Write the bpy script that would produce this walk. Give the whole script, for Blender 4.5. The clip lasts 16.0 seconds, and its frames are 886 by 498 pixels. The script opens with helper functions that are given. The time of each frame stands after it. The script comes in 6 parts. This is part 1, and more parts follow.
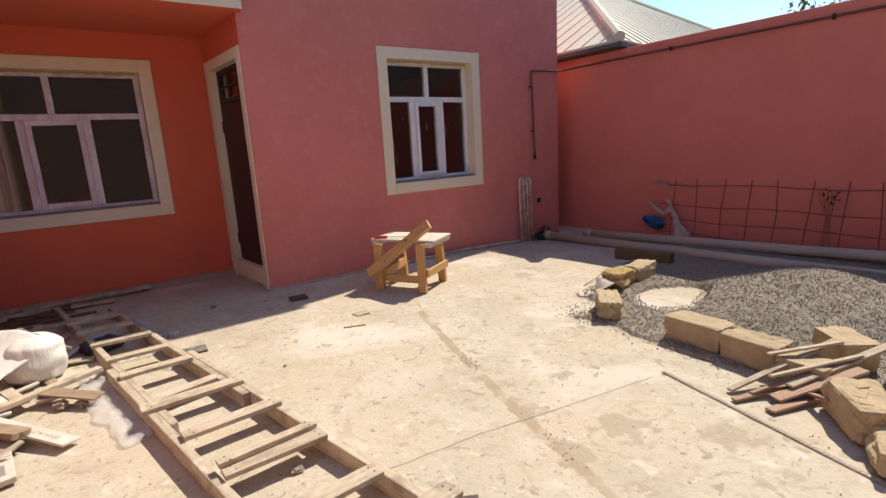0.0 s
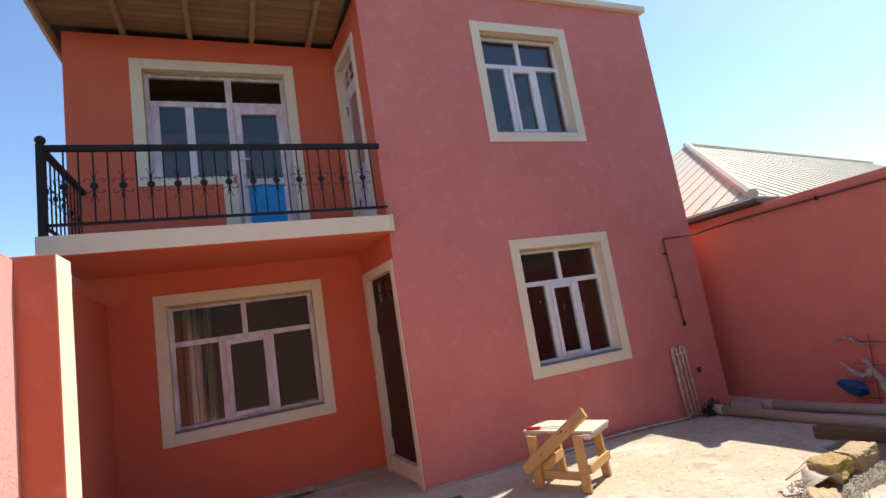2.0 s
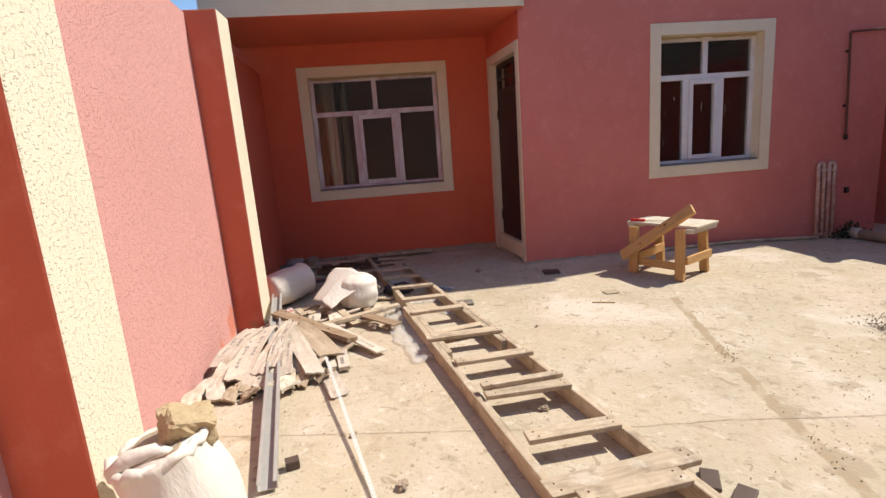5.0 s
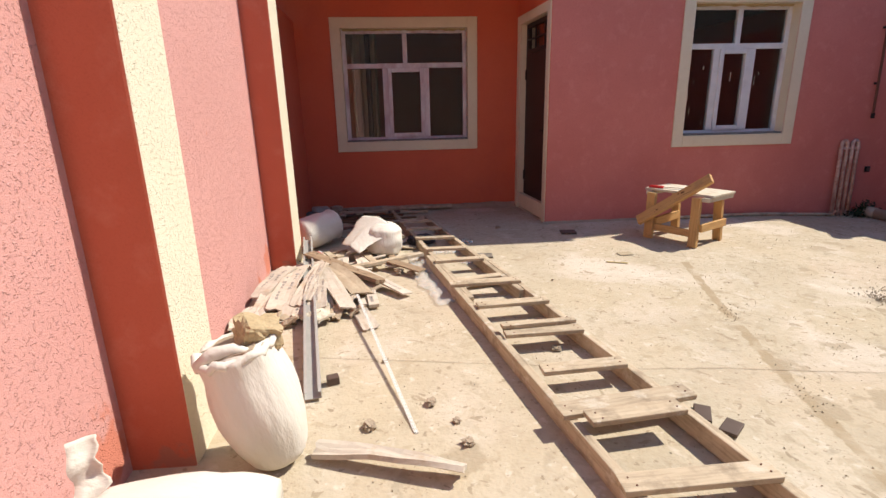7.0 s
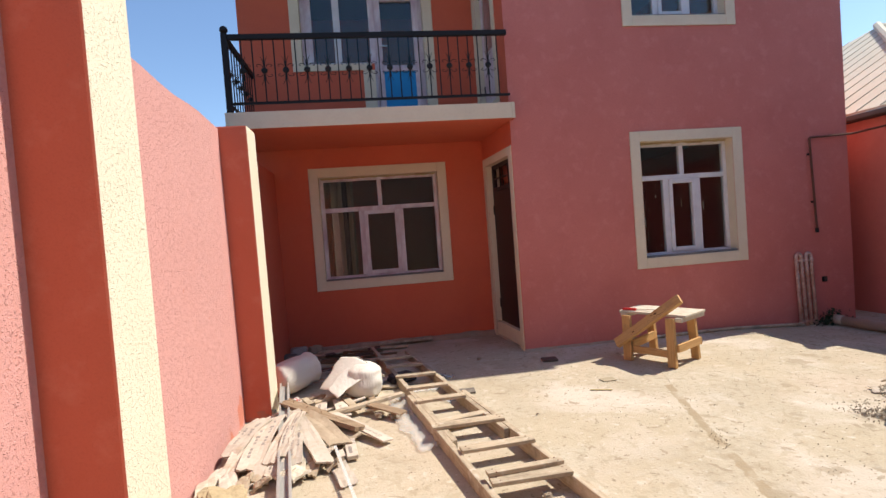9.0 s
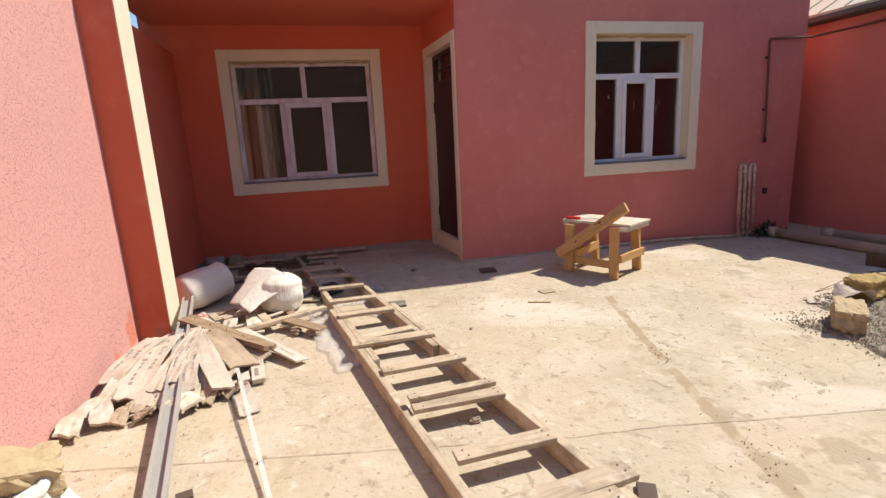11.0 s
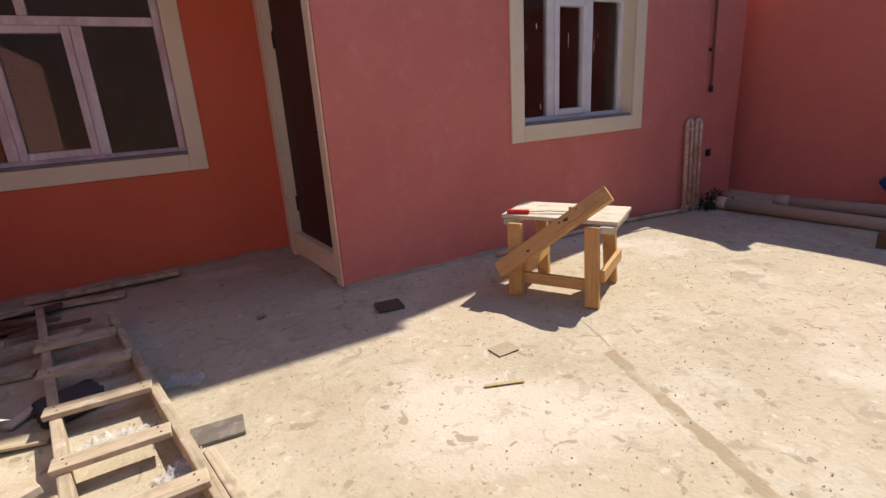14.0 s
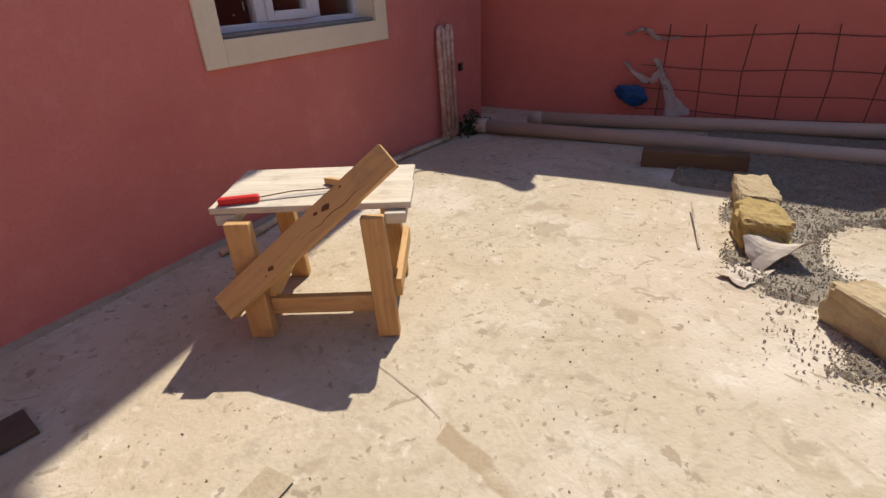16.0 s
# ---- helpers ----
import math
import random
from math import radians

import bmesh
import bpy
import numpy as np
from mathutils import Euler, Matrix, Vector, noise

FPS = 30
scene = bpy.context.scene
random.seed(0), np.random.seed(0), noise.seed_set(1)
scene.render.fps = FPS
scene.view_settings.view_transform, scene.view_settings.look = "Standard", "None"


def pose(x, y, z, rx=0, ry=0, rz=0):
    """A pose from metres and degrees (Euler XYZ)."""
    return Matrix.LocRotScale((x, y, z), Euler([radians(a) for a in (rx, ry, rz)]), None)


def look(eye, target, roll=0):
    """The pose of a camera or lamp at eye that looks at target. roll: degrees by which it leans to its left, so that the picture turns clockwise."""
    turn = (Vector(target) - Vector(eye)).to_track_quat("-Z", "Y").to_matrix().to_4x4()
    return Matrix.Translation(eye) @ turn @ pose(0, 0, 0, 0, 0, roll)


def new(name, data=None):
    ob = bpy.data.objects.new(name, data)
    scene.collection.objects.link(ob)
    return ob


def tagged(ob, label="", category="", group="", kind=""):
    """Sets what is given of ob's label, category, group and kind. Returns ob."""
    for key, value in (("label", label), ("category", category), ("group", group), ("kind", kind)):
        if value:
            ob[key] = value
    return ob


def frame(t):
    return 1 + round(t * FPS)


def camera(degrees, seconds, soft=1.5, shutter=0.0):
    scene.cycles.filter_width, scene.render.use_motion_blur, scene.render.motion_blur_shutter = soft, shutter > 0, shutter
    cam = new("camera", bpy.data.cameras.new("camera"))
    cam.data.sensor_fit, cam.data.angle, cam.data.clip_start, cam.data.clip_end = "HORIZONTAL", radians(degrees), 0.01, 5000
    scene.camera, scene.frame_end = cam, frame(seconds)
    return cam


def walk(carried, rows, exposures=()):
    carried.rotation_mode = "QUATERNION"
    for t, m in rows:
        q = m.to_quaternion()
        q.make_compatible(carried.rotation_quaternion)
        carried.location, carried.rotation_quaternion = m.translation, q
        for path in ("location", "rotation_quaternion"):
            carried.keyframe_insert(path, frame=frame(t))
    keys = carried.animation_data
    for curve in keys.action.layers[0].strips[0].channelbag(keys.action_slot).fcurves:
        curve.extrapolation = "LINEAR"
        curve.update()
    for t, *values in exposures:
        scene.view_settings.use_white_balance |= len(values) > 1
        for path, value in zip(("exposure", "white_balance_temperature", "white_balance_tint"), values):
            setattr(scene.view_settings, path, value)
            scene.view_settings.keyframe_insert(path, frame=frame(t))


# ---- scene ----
cam = camera(83.2, 16.0)
PATH = [
    (0, (0.083, -0.059, 1.381), (1.222, 1.533, 0.973), -3.3),
    (0.5, (0.053, -0.078, 1.452), (1.157, 1.579, 1.268), -5.7),
    (1, (0.014, -0.087, 1.535), (1.099, 1.593, 1.554), -8.5),
    (1.5, (-0.01, -0.089, 1.592), (0.996, 1.626, 1.805), -9.6),
    (2, (-0.062, -0.089, 1.608), (0.713, 1.73, 1.91), -9.1),
    (2.5, (-0.127, -0.048, 1.571), (0.424, 1.86, 1.813), -6.9),
    (3, (-0.169, -0.051, 1.502), (0.236, 1.906, 1.582), -5.2),
    (3.5, (-0.215, -0.055, 1.427), (0.143, 1.912, 1.382), -4.7),
    (4, (-0.206, -0.098, 1.416), (0.165, 1.863, 1.29), -4.9),
    (4.5, (-0.135, -0.203, 1.399), (0.218, 1.759, 1.224), -4.6),
    (5, (-0.064, -0.312, 1.343), (0.168, 1.636, 0.95), -4.2),
    (5.2, (-0.057, -0.342, 1.323), (0.149, 1.592, 0.859), -4.2),
    (7.3, (-0.208, -0.564, 1.334), (-0.031, 1.352, 0.789), -1.1),
    (7.5, (-0.207, -0.58, 1.328), (-0.027, 1.363, 0.889), -1.4),
    (8, (-0.245, -0.571, 1.429), (-0.042, 1.413, 1.268), -2.6),
    (8.2, (-0.224, -0.592, 1.437), (-0.03, 1.397, 1.354), -3.0),
    (10.3, (-0.024, -0.371, 1.436), (0.461, 1.568, 1.373), -5.6),
    (10.5, (0.015, -0.308, 1.402), (0.498, 1.626, 1.245), -4.6),
    (11, (0.046, -0.102, 1.306), (0.507, 1.798, 0.886), -2.8),
    (11.5, (0.067, 0.181, 1.271), (0.566, 2.042, 0.734), -2.7),
    (12, (0.156, 0.505, 1.261), (0.704, 2.346, 0.704), -2.8),
    (12.5, (0.227, 0.866, 1.252), (0.777, 2.708, 0.701), -2.9),
    (13, (0.327, 1.258, 1.241), (0.954, 3.077, 0.694), -3.6),
    (13.5, (0.443, 1.618, 1.241), (1.134, 3.414, 0.695), -3.6),
    (14, (0.549, 1.892, 1.228), (1.482, 3.561, 0.643), -3.6),
    (14.5, (0.762, 2.078, 1.225), (1.837, 3.624, 0.551), -3.7),
    (15, (0.977, 2.247, 1.215), (2.114, 3.685, 0.416), -2.7),
    (15.5, (1.201, 2.55, 1.179), (2.601, 3.683, 0.31), -1.8),
    (16, (1.392, 2.838, 1.153), (2.909, 3.746, 0.22), -2.6),
]
walk(cam, [(t, look(eye, target, roll)) for t, eye, target, roll in PATH], [(0, 0.6), (1, 0.65), (2, 0.9), (3, 0.66), (3.5, 0.62), (5, 0.56), (7.5, 0.6), (8, 0.62), (12.5, 0.58), (14.5, 0.5), (16, 0.42)])

# ---- world and sun ----
SUN = Vector((0.765, 0.13, 1.0)).normalized()
world = bpy.data.worlds.new("world")
world.use_nodes = True
scene.world = world
wn = world.node_tree.nodes
sky = wn.new("ShaderNodeTexSky")
sky.sky_type, sky.sun_disc = "NISHITA", False
sky.sun_elevation = math.asin(SUN.z)
sky.sun_rotation = math.atan2(SUN.x, SUN.y)
sky.air_density, sky.dust_density, sky.ozone_density = 1.0, 0.35, 4.0
world.node_tree.links.new(sky.outputs[0], wn["Background"].inputs[0])
wn["Background"].inputs[1].default_value = 0.13
sun_data = bpy.data.lights.new("sun", "SUN")
sun_data.energy, sun_data.angle, sun_data.color = 4.2, radians(0.55), (1.0, 0.93, 0.81)
sun = new("sun", sun_data)
sun.matrix_world = look(SUN * 30, (0, 0, 0))


# ---- helpers of this scene ----
def part(name, bm, material, parent=None, label="", smooth=False):
    me = bpy.data.meshes.new(name)
    bm.normal_update()
    bm.to_mesh(me)
    bm.free()
    for m in (material if isinstance(material, (list, tuple)) else [material]):
        me.materials.append(m)
    if smooth:
        me.polygons.foreach_set("use_smooth", [True] * len(me.polygons))
    ob = new(name, me)
    if parent:
        ob.parent = parent
    return tagged(ob, label)


def thing(name, label, category, group="", kind="", at=None):
    ob = new(name)
    ob.empty_display_size = 0.1
    if at is not None:
        ob.matrix_world = at
    return tagged(ob, label, category, group, kind)


def box(bm, x0, x1, y0, y1, z0, z1, m=None, bevel=0.0, mat=0):
    vs = [bm.verts.new((x, y, z)) for z in (z0, z1) for y in (y0, y1) for x in (x0, x1)]
    fs = [bm.faces.new([vs[i] for i in q]) for q in ((0, 2, 3, 1), (4, 5, 7, 6), (0, 1, 5, 4), (2, 6, 7, 3), (0, 4, 6, 2), (1, 3, 7, 5))]
    for f in fs:
        f.material_index = mat
    if m is not None:
        bmesh.ops.transform(bm, matrix=m, verts=vs)
    if bevel:
        edges = list({e for f in fs for e in f.edges})
        bmesh.ops.bevel(bm, geom=edges, offset=bevel, segments=2, affect="EDGES", profile=0.6)
    return bm


def boxm(*a, **k):
    return box(bmesh.new(), *a, **k)


def tube(bm, pts, r, n=12, cap=True):
    pts = [Vector(p) for p in pts]
    rs = r if isinstance(r, (list, tuple)) else [r] * len(pts)
    rings, up = [], None
    for i, p in enumerate(pts):
        d = (pts[min(i + 1, len(pts) - 1)] - pts[max(i - 1, 0)]).normalized()
        if up is None:
            up = d.orthogonal().normalized()
        up = (up - d * up.dot(d)).normalized()
        side = d.cross(up)
        rings.append([bm.verts.new(p + rs[i] * (math.cos(a) * up + math.sin(a) * side)) for a in [2 * math.pi * k / n for k in range(n)]])
    for a, b in zip(rings, rings[1:]):
        for k in range(n):
            bm.faces.new((a[k], a[(k + 1) % n], b[(k + 1) % n], b[k]))
    if cap:
        bm.faces.new(rings[0][::-1])
        bm.faces.new(rings[-1])
    return bm


def thicken(bm, t):
    bm.normal_update()
    bmesh.ops.solidify(bm, geom=bm.faces[:], thickness=t)


def plank_between(bm, a, b, width, thick, up=(0, 0, 1), bevel=0.004, warp=0.0):
    """A board from a to b, its broad face towards up."""
    a, b, up = Vector(a), Vector(b), Vector(up)
    d = (b - a).normalized()
    side = d.cross(up).normalized()
    nrm = side.cross(d)
    m = Matrix((d, side, nrm)).transposed().to_4x4()
    m.translation = (a + b) / 2
    n = (b - a).length / 2
    return box(bm, -n, n, -width / 2, width / 2, -thick / 2, thick / 2, m, bevel)


def plank_ob(name, a, b, width, thick, mat, up=(0, 0, 1), parent=None, label="", bevel=0.004):
    """A board as an object of its own whose grain runs along its own x."""
    a, b, up = Vector(a), Vector(b), Vector(up)
    d = (b - a).normalized()
    side = up.cross(d).normalized()
    nrm = d.cross(side)
    m = Matrix((d, side, nrm)).transposed().to_4x4()
    m.translation = (a + b) / 2
    h = (b - a).length / 2
    bm = bmesh.new()
    box(bm, -h, h, -width / 2, width / 2, -thick / 2, thick / 2, None, bevel)
    for v in bm.verts:
        k = noise.noise(Vector((v.co.x * 5 + a.x * 9, v.co.y * 20, a.y * 7)))
        v.co.y += 0.004 * k
        v.co.z += 0.0015 * k
        if abs(v.co.x) > h * 0.9:
            v.co.x += 0.006 * noise.noise(Vector((v.co.y * 30, v.co.z * 40, a.y * 5 + v.co.x)))
    ob = part(name, bm, mat, parent, label)
    ob.matrix_basis = m
    return ob


def holed_wall(bm, u0, u1, z0, z1, holes, put, mats=(0, 0, 0)):
    """A wall as grid cells with real openings. put(u, d, z) gives the place; d is 0 at the front, 1 at the back."""
    us = sorted({u0, u1, *[h[0] for h in holes], *[h[1] for h in holes]})
    zs = sorted({z0, z1, *[h[2] for h in holes], *[h[3] for h in holes]})
    full = {}
    for i in range(len(us) - 1):
        for j in range(len(zs) - 1):
            cu, cz = (us[i] + us[i + 1]) / 2, (zs[j] + zs[j + 1]) / 2
            full[i, j] = not any(h[0] < cu < h[1] and h[2] < cz < h[3] for h in holes)
    cache = {}

    def v(i, d, j):
        key = (i, d, j)
        if key not in cache:
            cache[key] = bm.verts.new(put(us[i], d, zs[j]))
        return cache[key]

    def face(vs, mat):
        bm.faces.new(vs).material_index = mat

    for (i, j), on in full.items():
        if not on:
            continue
        face((v(i, 0, j), v(i + 1, 0, j), v(i + 1, 0, j + 1), v(i, 0, j + 1)), mats[0])
        face((v(i, 1, j), v(i, 1, j + 1), v(i + 1, 1, j + 1), v(i + 1, 1, j)), mats[1])
        for di, dj, q in ((-1, 0, ((i, j), (i, j + 1))), (1, 0, ((i + 1, j), (i + 1, j + 1))), (0, -1, ((i, j), (i + 1, j))), (0, 1, ((i, j + 1), (i + 1, j + 1)))):
            if not full.get((i + di, j + dj), False):
                (a, b), (c, d) = q
                inside = (i + di, j + dj) in full
                face((v(a, 0, b), v(c, 0, d), v(c, 1, d), v(a, 1, b)), mats[2] if not inside else (mats[3] if len(mats) > 3 else mats[2]))
    bmesh.ops.recalc_face_normals(bm, faces=bm.faces)
    return bm


# ---- materials ----
def material(name, base, rough=0.8, dark=None, scale=3.0, spread=0.5, fine=None, fine_scale=60.0, fine_amount=0.25, bump=0.0, bump_scale=80.0, metal=0.0, spec=0.3, rand=0.0, stretch=None, detail=6.0):
    """Two scales of colour change over a base, a fine relief, and a change from piece to piece."""
    mt = bpy.data.materials.new(name)
    mt.use_nodes = True
    nt = mt.node_tree
    n, ln = nt.nodes, nt.links
    bsdf = n["Principled BSDF"]
    bsdf.inputs["Roughness"].default_value = rough
    bsdf.inputs["Metallic"].default_value = metal
    bsdf.inputs["Specular IOR Level"].default_value = spec
    co = n.new("ShaderNodeTexCoord")
    src = co.outputs["Object"]
    if stretch:
        mp = n.new("ShaderNodeMapping")
        mp.inputs["Scale"].default_value = stretch
        own = n.new("ShaderNodeObjectInfo")
        shift = n.new("ShaderNodeVectorMath")
        shift.operation = "MULTIPLY_ADD"
        ln.new(own.outputs["Random"], shift.inputs[0])
        shift.inputs[1].default_value = (7.0, 5.0, 3.0)
        ln.new(src, shift.inputs[2])
        ln.new(shift.outputs["Vector"], mp.inputs["Vector"])
        src = mp.outputs["Vector"]
    big = n.new("ShaderNodeTexNoise")
    big.inputs["Scale"].default_value, big.inputs["Detail"].default_value, big.inputs["Roughness"].default_value = scale, detail, 0.62
    ln.new(src, big.inputs["Vector"])
    ramp = n.new("ShaderNodeValToRGB")
    ramp.color_ramp.elements[0].position, ramp.color_ramp.elements[1].position = 0.5 - spread / 2, 0.5 + spread / 2
    d = dark or tuple(c * 0.8 for c in base)
    ramp.color_ramp.elements[0].color, ramp.color_ramp.elements[1].color = (*d, 1), (*base, 1)
    ln.new(big.outputs["Fac"], ramp.inputs["Fac"])
    col = ramp.outputs["Color"]
    small = n.new("ShaderNodeTexNoise")
    small.inputs["Scale"].default_value, small.inputs["Detail"].default_value = fine_scale, 4.0
    ln.new(src, small.inputs["Vector"])
    mix = n.new("ShaderNodeMix")
    mix.data_type, mix.blend_type = "RGBA", "MIX"
    fr = n.new("ShaderNodeMapRange")
    fr.inputs["From Min"].default_value, fr.inputs["From Max"].default_value = 0.5, 0.75
    fr.inputs["To Max"].default_value = fine_amount
    ln.new(small.outputs["Fac"], fr.inputs["Value"])
    ln.new(fr.outputs["Result"], mix.inputs["Factor"])
    ln.new(col, mix.inputs["A"])
    mix.inputs["B"].default_value = (*(fine or tuple(c * 0.55 for c in base)), 1)
    col = mix.outputs["Result"]
    if rand:
        info = n.new("ShaderNodeObjectInfo")
        geo = n.new("ShaderNodeNewGeometry")
        add = n.new("ShaderNodeMath")
        add.operation = "ADD"
        ln.new(info.outputs["Random"], add.inputs[0])
        ln.new(geo.outputs["Random Per Island"], add.inputs[1])
        mr = n.new("ShaderNodeMapRange")
        mr.inputs["From Max"].default_value = 2.0
        mr.inputs["To Min"].default_value, mr.inputs["To Max"].default_value = 1.0 - rand, 1.0 + rand
        ln.new(add.outputs[0], mr.inputs["Value"])
        hs = n.new("ShaderNodeHueSaturation")
        ln.new(mr.outputs["Result"], hs.inputs["Value"])
        ln.new(col, hs.inputs["Color"])
        col = hs.outputs["Color"]
    ln.new(col, bsdf.inputs["Base Color"])
    if bump:
        bn = n.new("ShaderNodeTexNoise")
        bn.inputs["Scale"].default_value, bn.inputs["Detail"].default_value = bump_scale, 3.0
        ln.new(src, bn.inputs["Vector"])
        bp = n.new("ShaderNodeBump")
        bp.inputs["Strength"].default_value, bp.inputs["Distance"].default_value = 1.0, bump
        ln.new(bn.outputs["Fac"], bp.inputs["Height"])
        ln.new(bp.outputs["Normal"], bsdf.inputs["Normal"])
    return mt


def rough_stucco(name, base, dark):
    """Thrown stucco: separate blobs of a few millimetres on a finely grained coat."""
    mt = material(name, base, 0.9, dark, 1.2, 0.7, tuple(c * 0.8 for c in base), 45, 0.5)
    n, ln = mt.node_tree.nodes, mt.node_tree.links
    co = n.new("ShaderNodeTexCoord")

    def blobs(scale, lo, hi):
        warp = n.new("ShaderNodeTexNoise")
        warp.inputs["Scale"].default_value, warp.inputs["Detail"].default_value, warp.inputs["Distortion"].default_value = scale, 3.0, 0.1
        ln.new(co.outputs["Object"], warp.inputs["Vector"])
        mr = n.new("ShaderNodeMapRange")
        mr.inputs["From Min"].default_value, mr.inputs["From Max"].default_value = lo, hi
        mr.interpolation_type = "SMOOTHSTEP"
        ln.new(warp.outputs["Fac"], mr.inputs["Value"])
        return mr.outputs["Result"]

    add = n.new("ShaderNodeMath")
    add.operation = "MULTIPLY_ADD"
    ln.new(blobs(78, 0.555, 0.68), add.inputs[0])
    add.inputs[1].default_value = 1.0
    small = n.new("ShaderNodeMath")
    small.operation = "MULTIPLY"
    ln.new(blobs(190, 0.35, 0.7), small.inputs[0])
    small.inputs[1].default_value = 0.3
    ln.new(small.outputs[0], add.inputs[2])
    bp = n.new("ShaderNodeBump")
    bp.inputs["Strength"].default_value, bp.inputs["Distance"].default_value = 1.0, 0.0032
    ln.new(add.outputs[0], bp.inputs["Height"])
    ln.new(bp.outputs["Normal"], n["Principled BSDF"].inputs["Normal"])
    return mt


def stained(mt, rgb, scale, lo, hi, top):
    """Adds irregular stains of another colour to a material."""
    n, ln = mt.node_tree.nodes, mt.node_tree.links
    bsdf = n["Principled BSDF"]
    col = bsdf.inputs["Base Color"].links[0].from_socket
    co = n.new("ShaderNodeTexCoord")
    own = n.new("ShaderNodeObjectInfo")
    shift = n.new("ShaderNodeVectorMath")
    shift.operation = "MULTIPLY_ADD"
    ln.new(own.outputs["Random"], shift.inputs[0])
    shift.inputs[1].default_value = (9.0, 4.0, 6.0)
    ln.new(co.outputs["Object"], shift.inputs[2])
    t = n.new("ShaderNodeTexNoise")
    t.inputs["Scale"].default_value, t.inputs["Detail"].default_value, t.inputs["Roughness"].default_value = scale, 6.0, 0.65
    ln.new(shift.outputs["Vector"], t.inputs["Vector"])
    m = n.new("ShaderNodeMapRange")
    m.inputs["From Min"].default_value, m.inputs["From Max"].default_value, m.inputs["To Max"].default_value = lo, hi, top
    ln.new(t.outputs["Fac"], m.inputs["Value"])
    mx = n.new("ShaderNodeMix")
    mx.data_type = "RGBA"
    ln.new(m.outputs["Result"], mx.inputs["Factor"])
    ln.new(col, mx.inputs["A"])
    mx.inputs["B"].default_value = (*rgb, 1)
    ln.new(mx.outputs["Result"], bsdf.inputs["Base Color"])


pink = material("pink_stucco", (0.62, 0.215, 0.18), 0.9, (0.54, 0.172, 0.14), 1.1, 0.5, (0.45, 0.13, 0.12), 60, 0.4, bump=0.0015, bump_scale=190)
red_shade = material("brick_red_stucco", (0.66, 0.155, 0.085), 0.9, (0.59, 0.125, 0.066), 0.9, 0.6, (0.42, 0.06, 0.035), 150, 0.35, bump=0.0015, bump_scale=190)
wall_red = material("dusky_red_stucco", (0.66, 0.215, 0.165), 0.9, (0.59, 0.178, 0.136), 1.1, 0.5, (0.47, 0.13, 0.105), 130, 0.35, bump=0.0015, bump_scale=170)
pilaster_red = material("pilaster_red_stucco", (0.56, 0.15, 0.09), 0.9, (0.5, 0.125, 0.07), 1.4, 0.6, (0.42, 0.1, 0.06), 120, 0.35, bump=0.0015, bump_scale=150)
pink_rough = rough_stucco("pink_thrown_stucco", (0.63, 0.335, 0.3), (0.585, 0.295, 0.26))
cream_rough = rough_stucco("cream_thrown_stucco", (0.78, 0.72, 0.56), (0.7, 0.63, 0.47))
cream = material("cream_paint", (0.74, 0.65, 0.49), 0.75, (0.66, 0.57, 0.42), 4.0, 0.6, (0.58, 0.47, 0.33), 40, 0.25, bump=0.0008, bump_scale=150)
plaster = material("grey_plaster", (0.17, 0.16, 0.15), 0.9)
steel_black = material("black_painted_steel", (0.016, 0.014, 0.014), 0.55, spec=0.25)
pvc = material("filmed_window_plastic", (0.74, 0.7, 0.72), 0.45, (0.5, 0.36, 0.4), 9.0, 0.35, (0.56, 0.42, 0.46), 30, 0.6, stretch=(1, 1, 0.35))
pvc_white = material("white_window_plastic", (0.74, 0.73, 0.74), 0.4, (0.6, 0.58, 0.6), 7.0, 0.5)
blue_film = material("blue_film_panel", (0.012, 0.3, 0.62), 0.4, (0.01, 0.25, 0.55), 5.0, 0.5)
door_brown = material("dark_brown_door", (0.045, 0.024, 0.02), 0.5, (0.032, 0.018, 0.015), 3.0, 0.6)
foam = material("cured_foam", (0.5, 0.4, 0.22), 0.9, (0.36, 0.27, 0.14), 30, 0.5, bump=0.004, bump_scale=60)
wood_new = material("fresh_pine", (0.56, 0.345, 0.145), 0.65, (0.45, 0.25, 0.095), 3.0, 0.6, (0.3, 0.15, 0.055), 11, 0.55, stretch=(0.5, 6, 6), rand=0.12, bump=0.0006, bump_scale=40)
wood_old = material("weathered_wood", (0.5, 0.41, 0.295), 0.85, (0.36, 0.28, 0.19), 5.0, 0.6, (0.2, 0.15, 0.1), 12, 0.6, bump=0.0012, bump_scale=30, rand=0.2, stretch=(0.5, 6, 6))
wood_nailed = material("split_brown_plank", (0.36, 0.26, 0.17), 0.9, (0.24, 0.165, 0.1), 5.0, 0.6, (0.14, 0.09, 0.055), 12, 0.6, bump=0.003, bump_scale=24, stretch=(0.5, 6, 6))
cloth_dark = material("dark_cloth", (0.07, 0.06, 0.068), 0.9, (0.04, 0.035, 0.04), 9.0, 0.6)
tile_grey = material("dusty_grey_tile", (0.2, 0.17, 0.14), 0.6, (0.12, 0.1, 0.085), 9.0, 0.6, (0.36, 0.31, 0.25), 25, 0.5)
wood_pale = material("bleached_plank", (0.64, 0.57, 0.46), 0.85, (0.5, 0.43, 0.33), 5.0, 0.6, (0.32, 0.26, 0.19), 12, 0.5, bump=0.001, bump_scale=30, rand=0.1, stretch=(0.5, 6, 6))
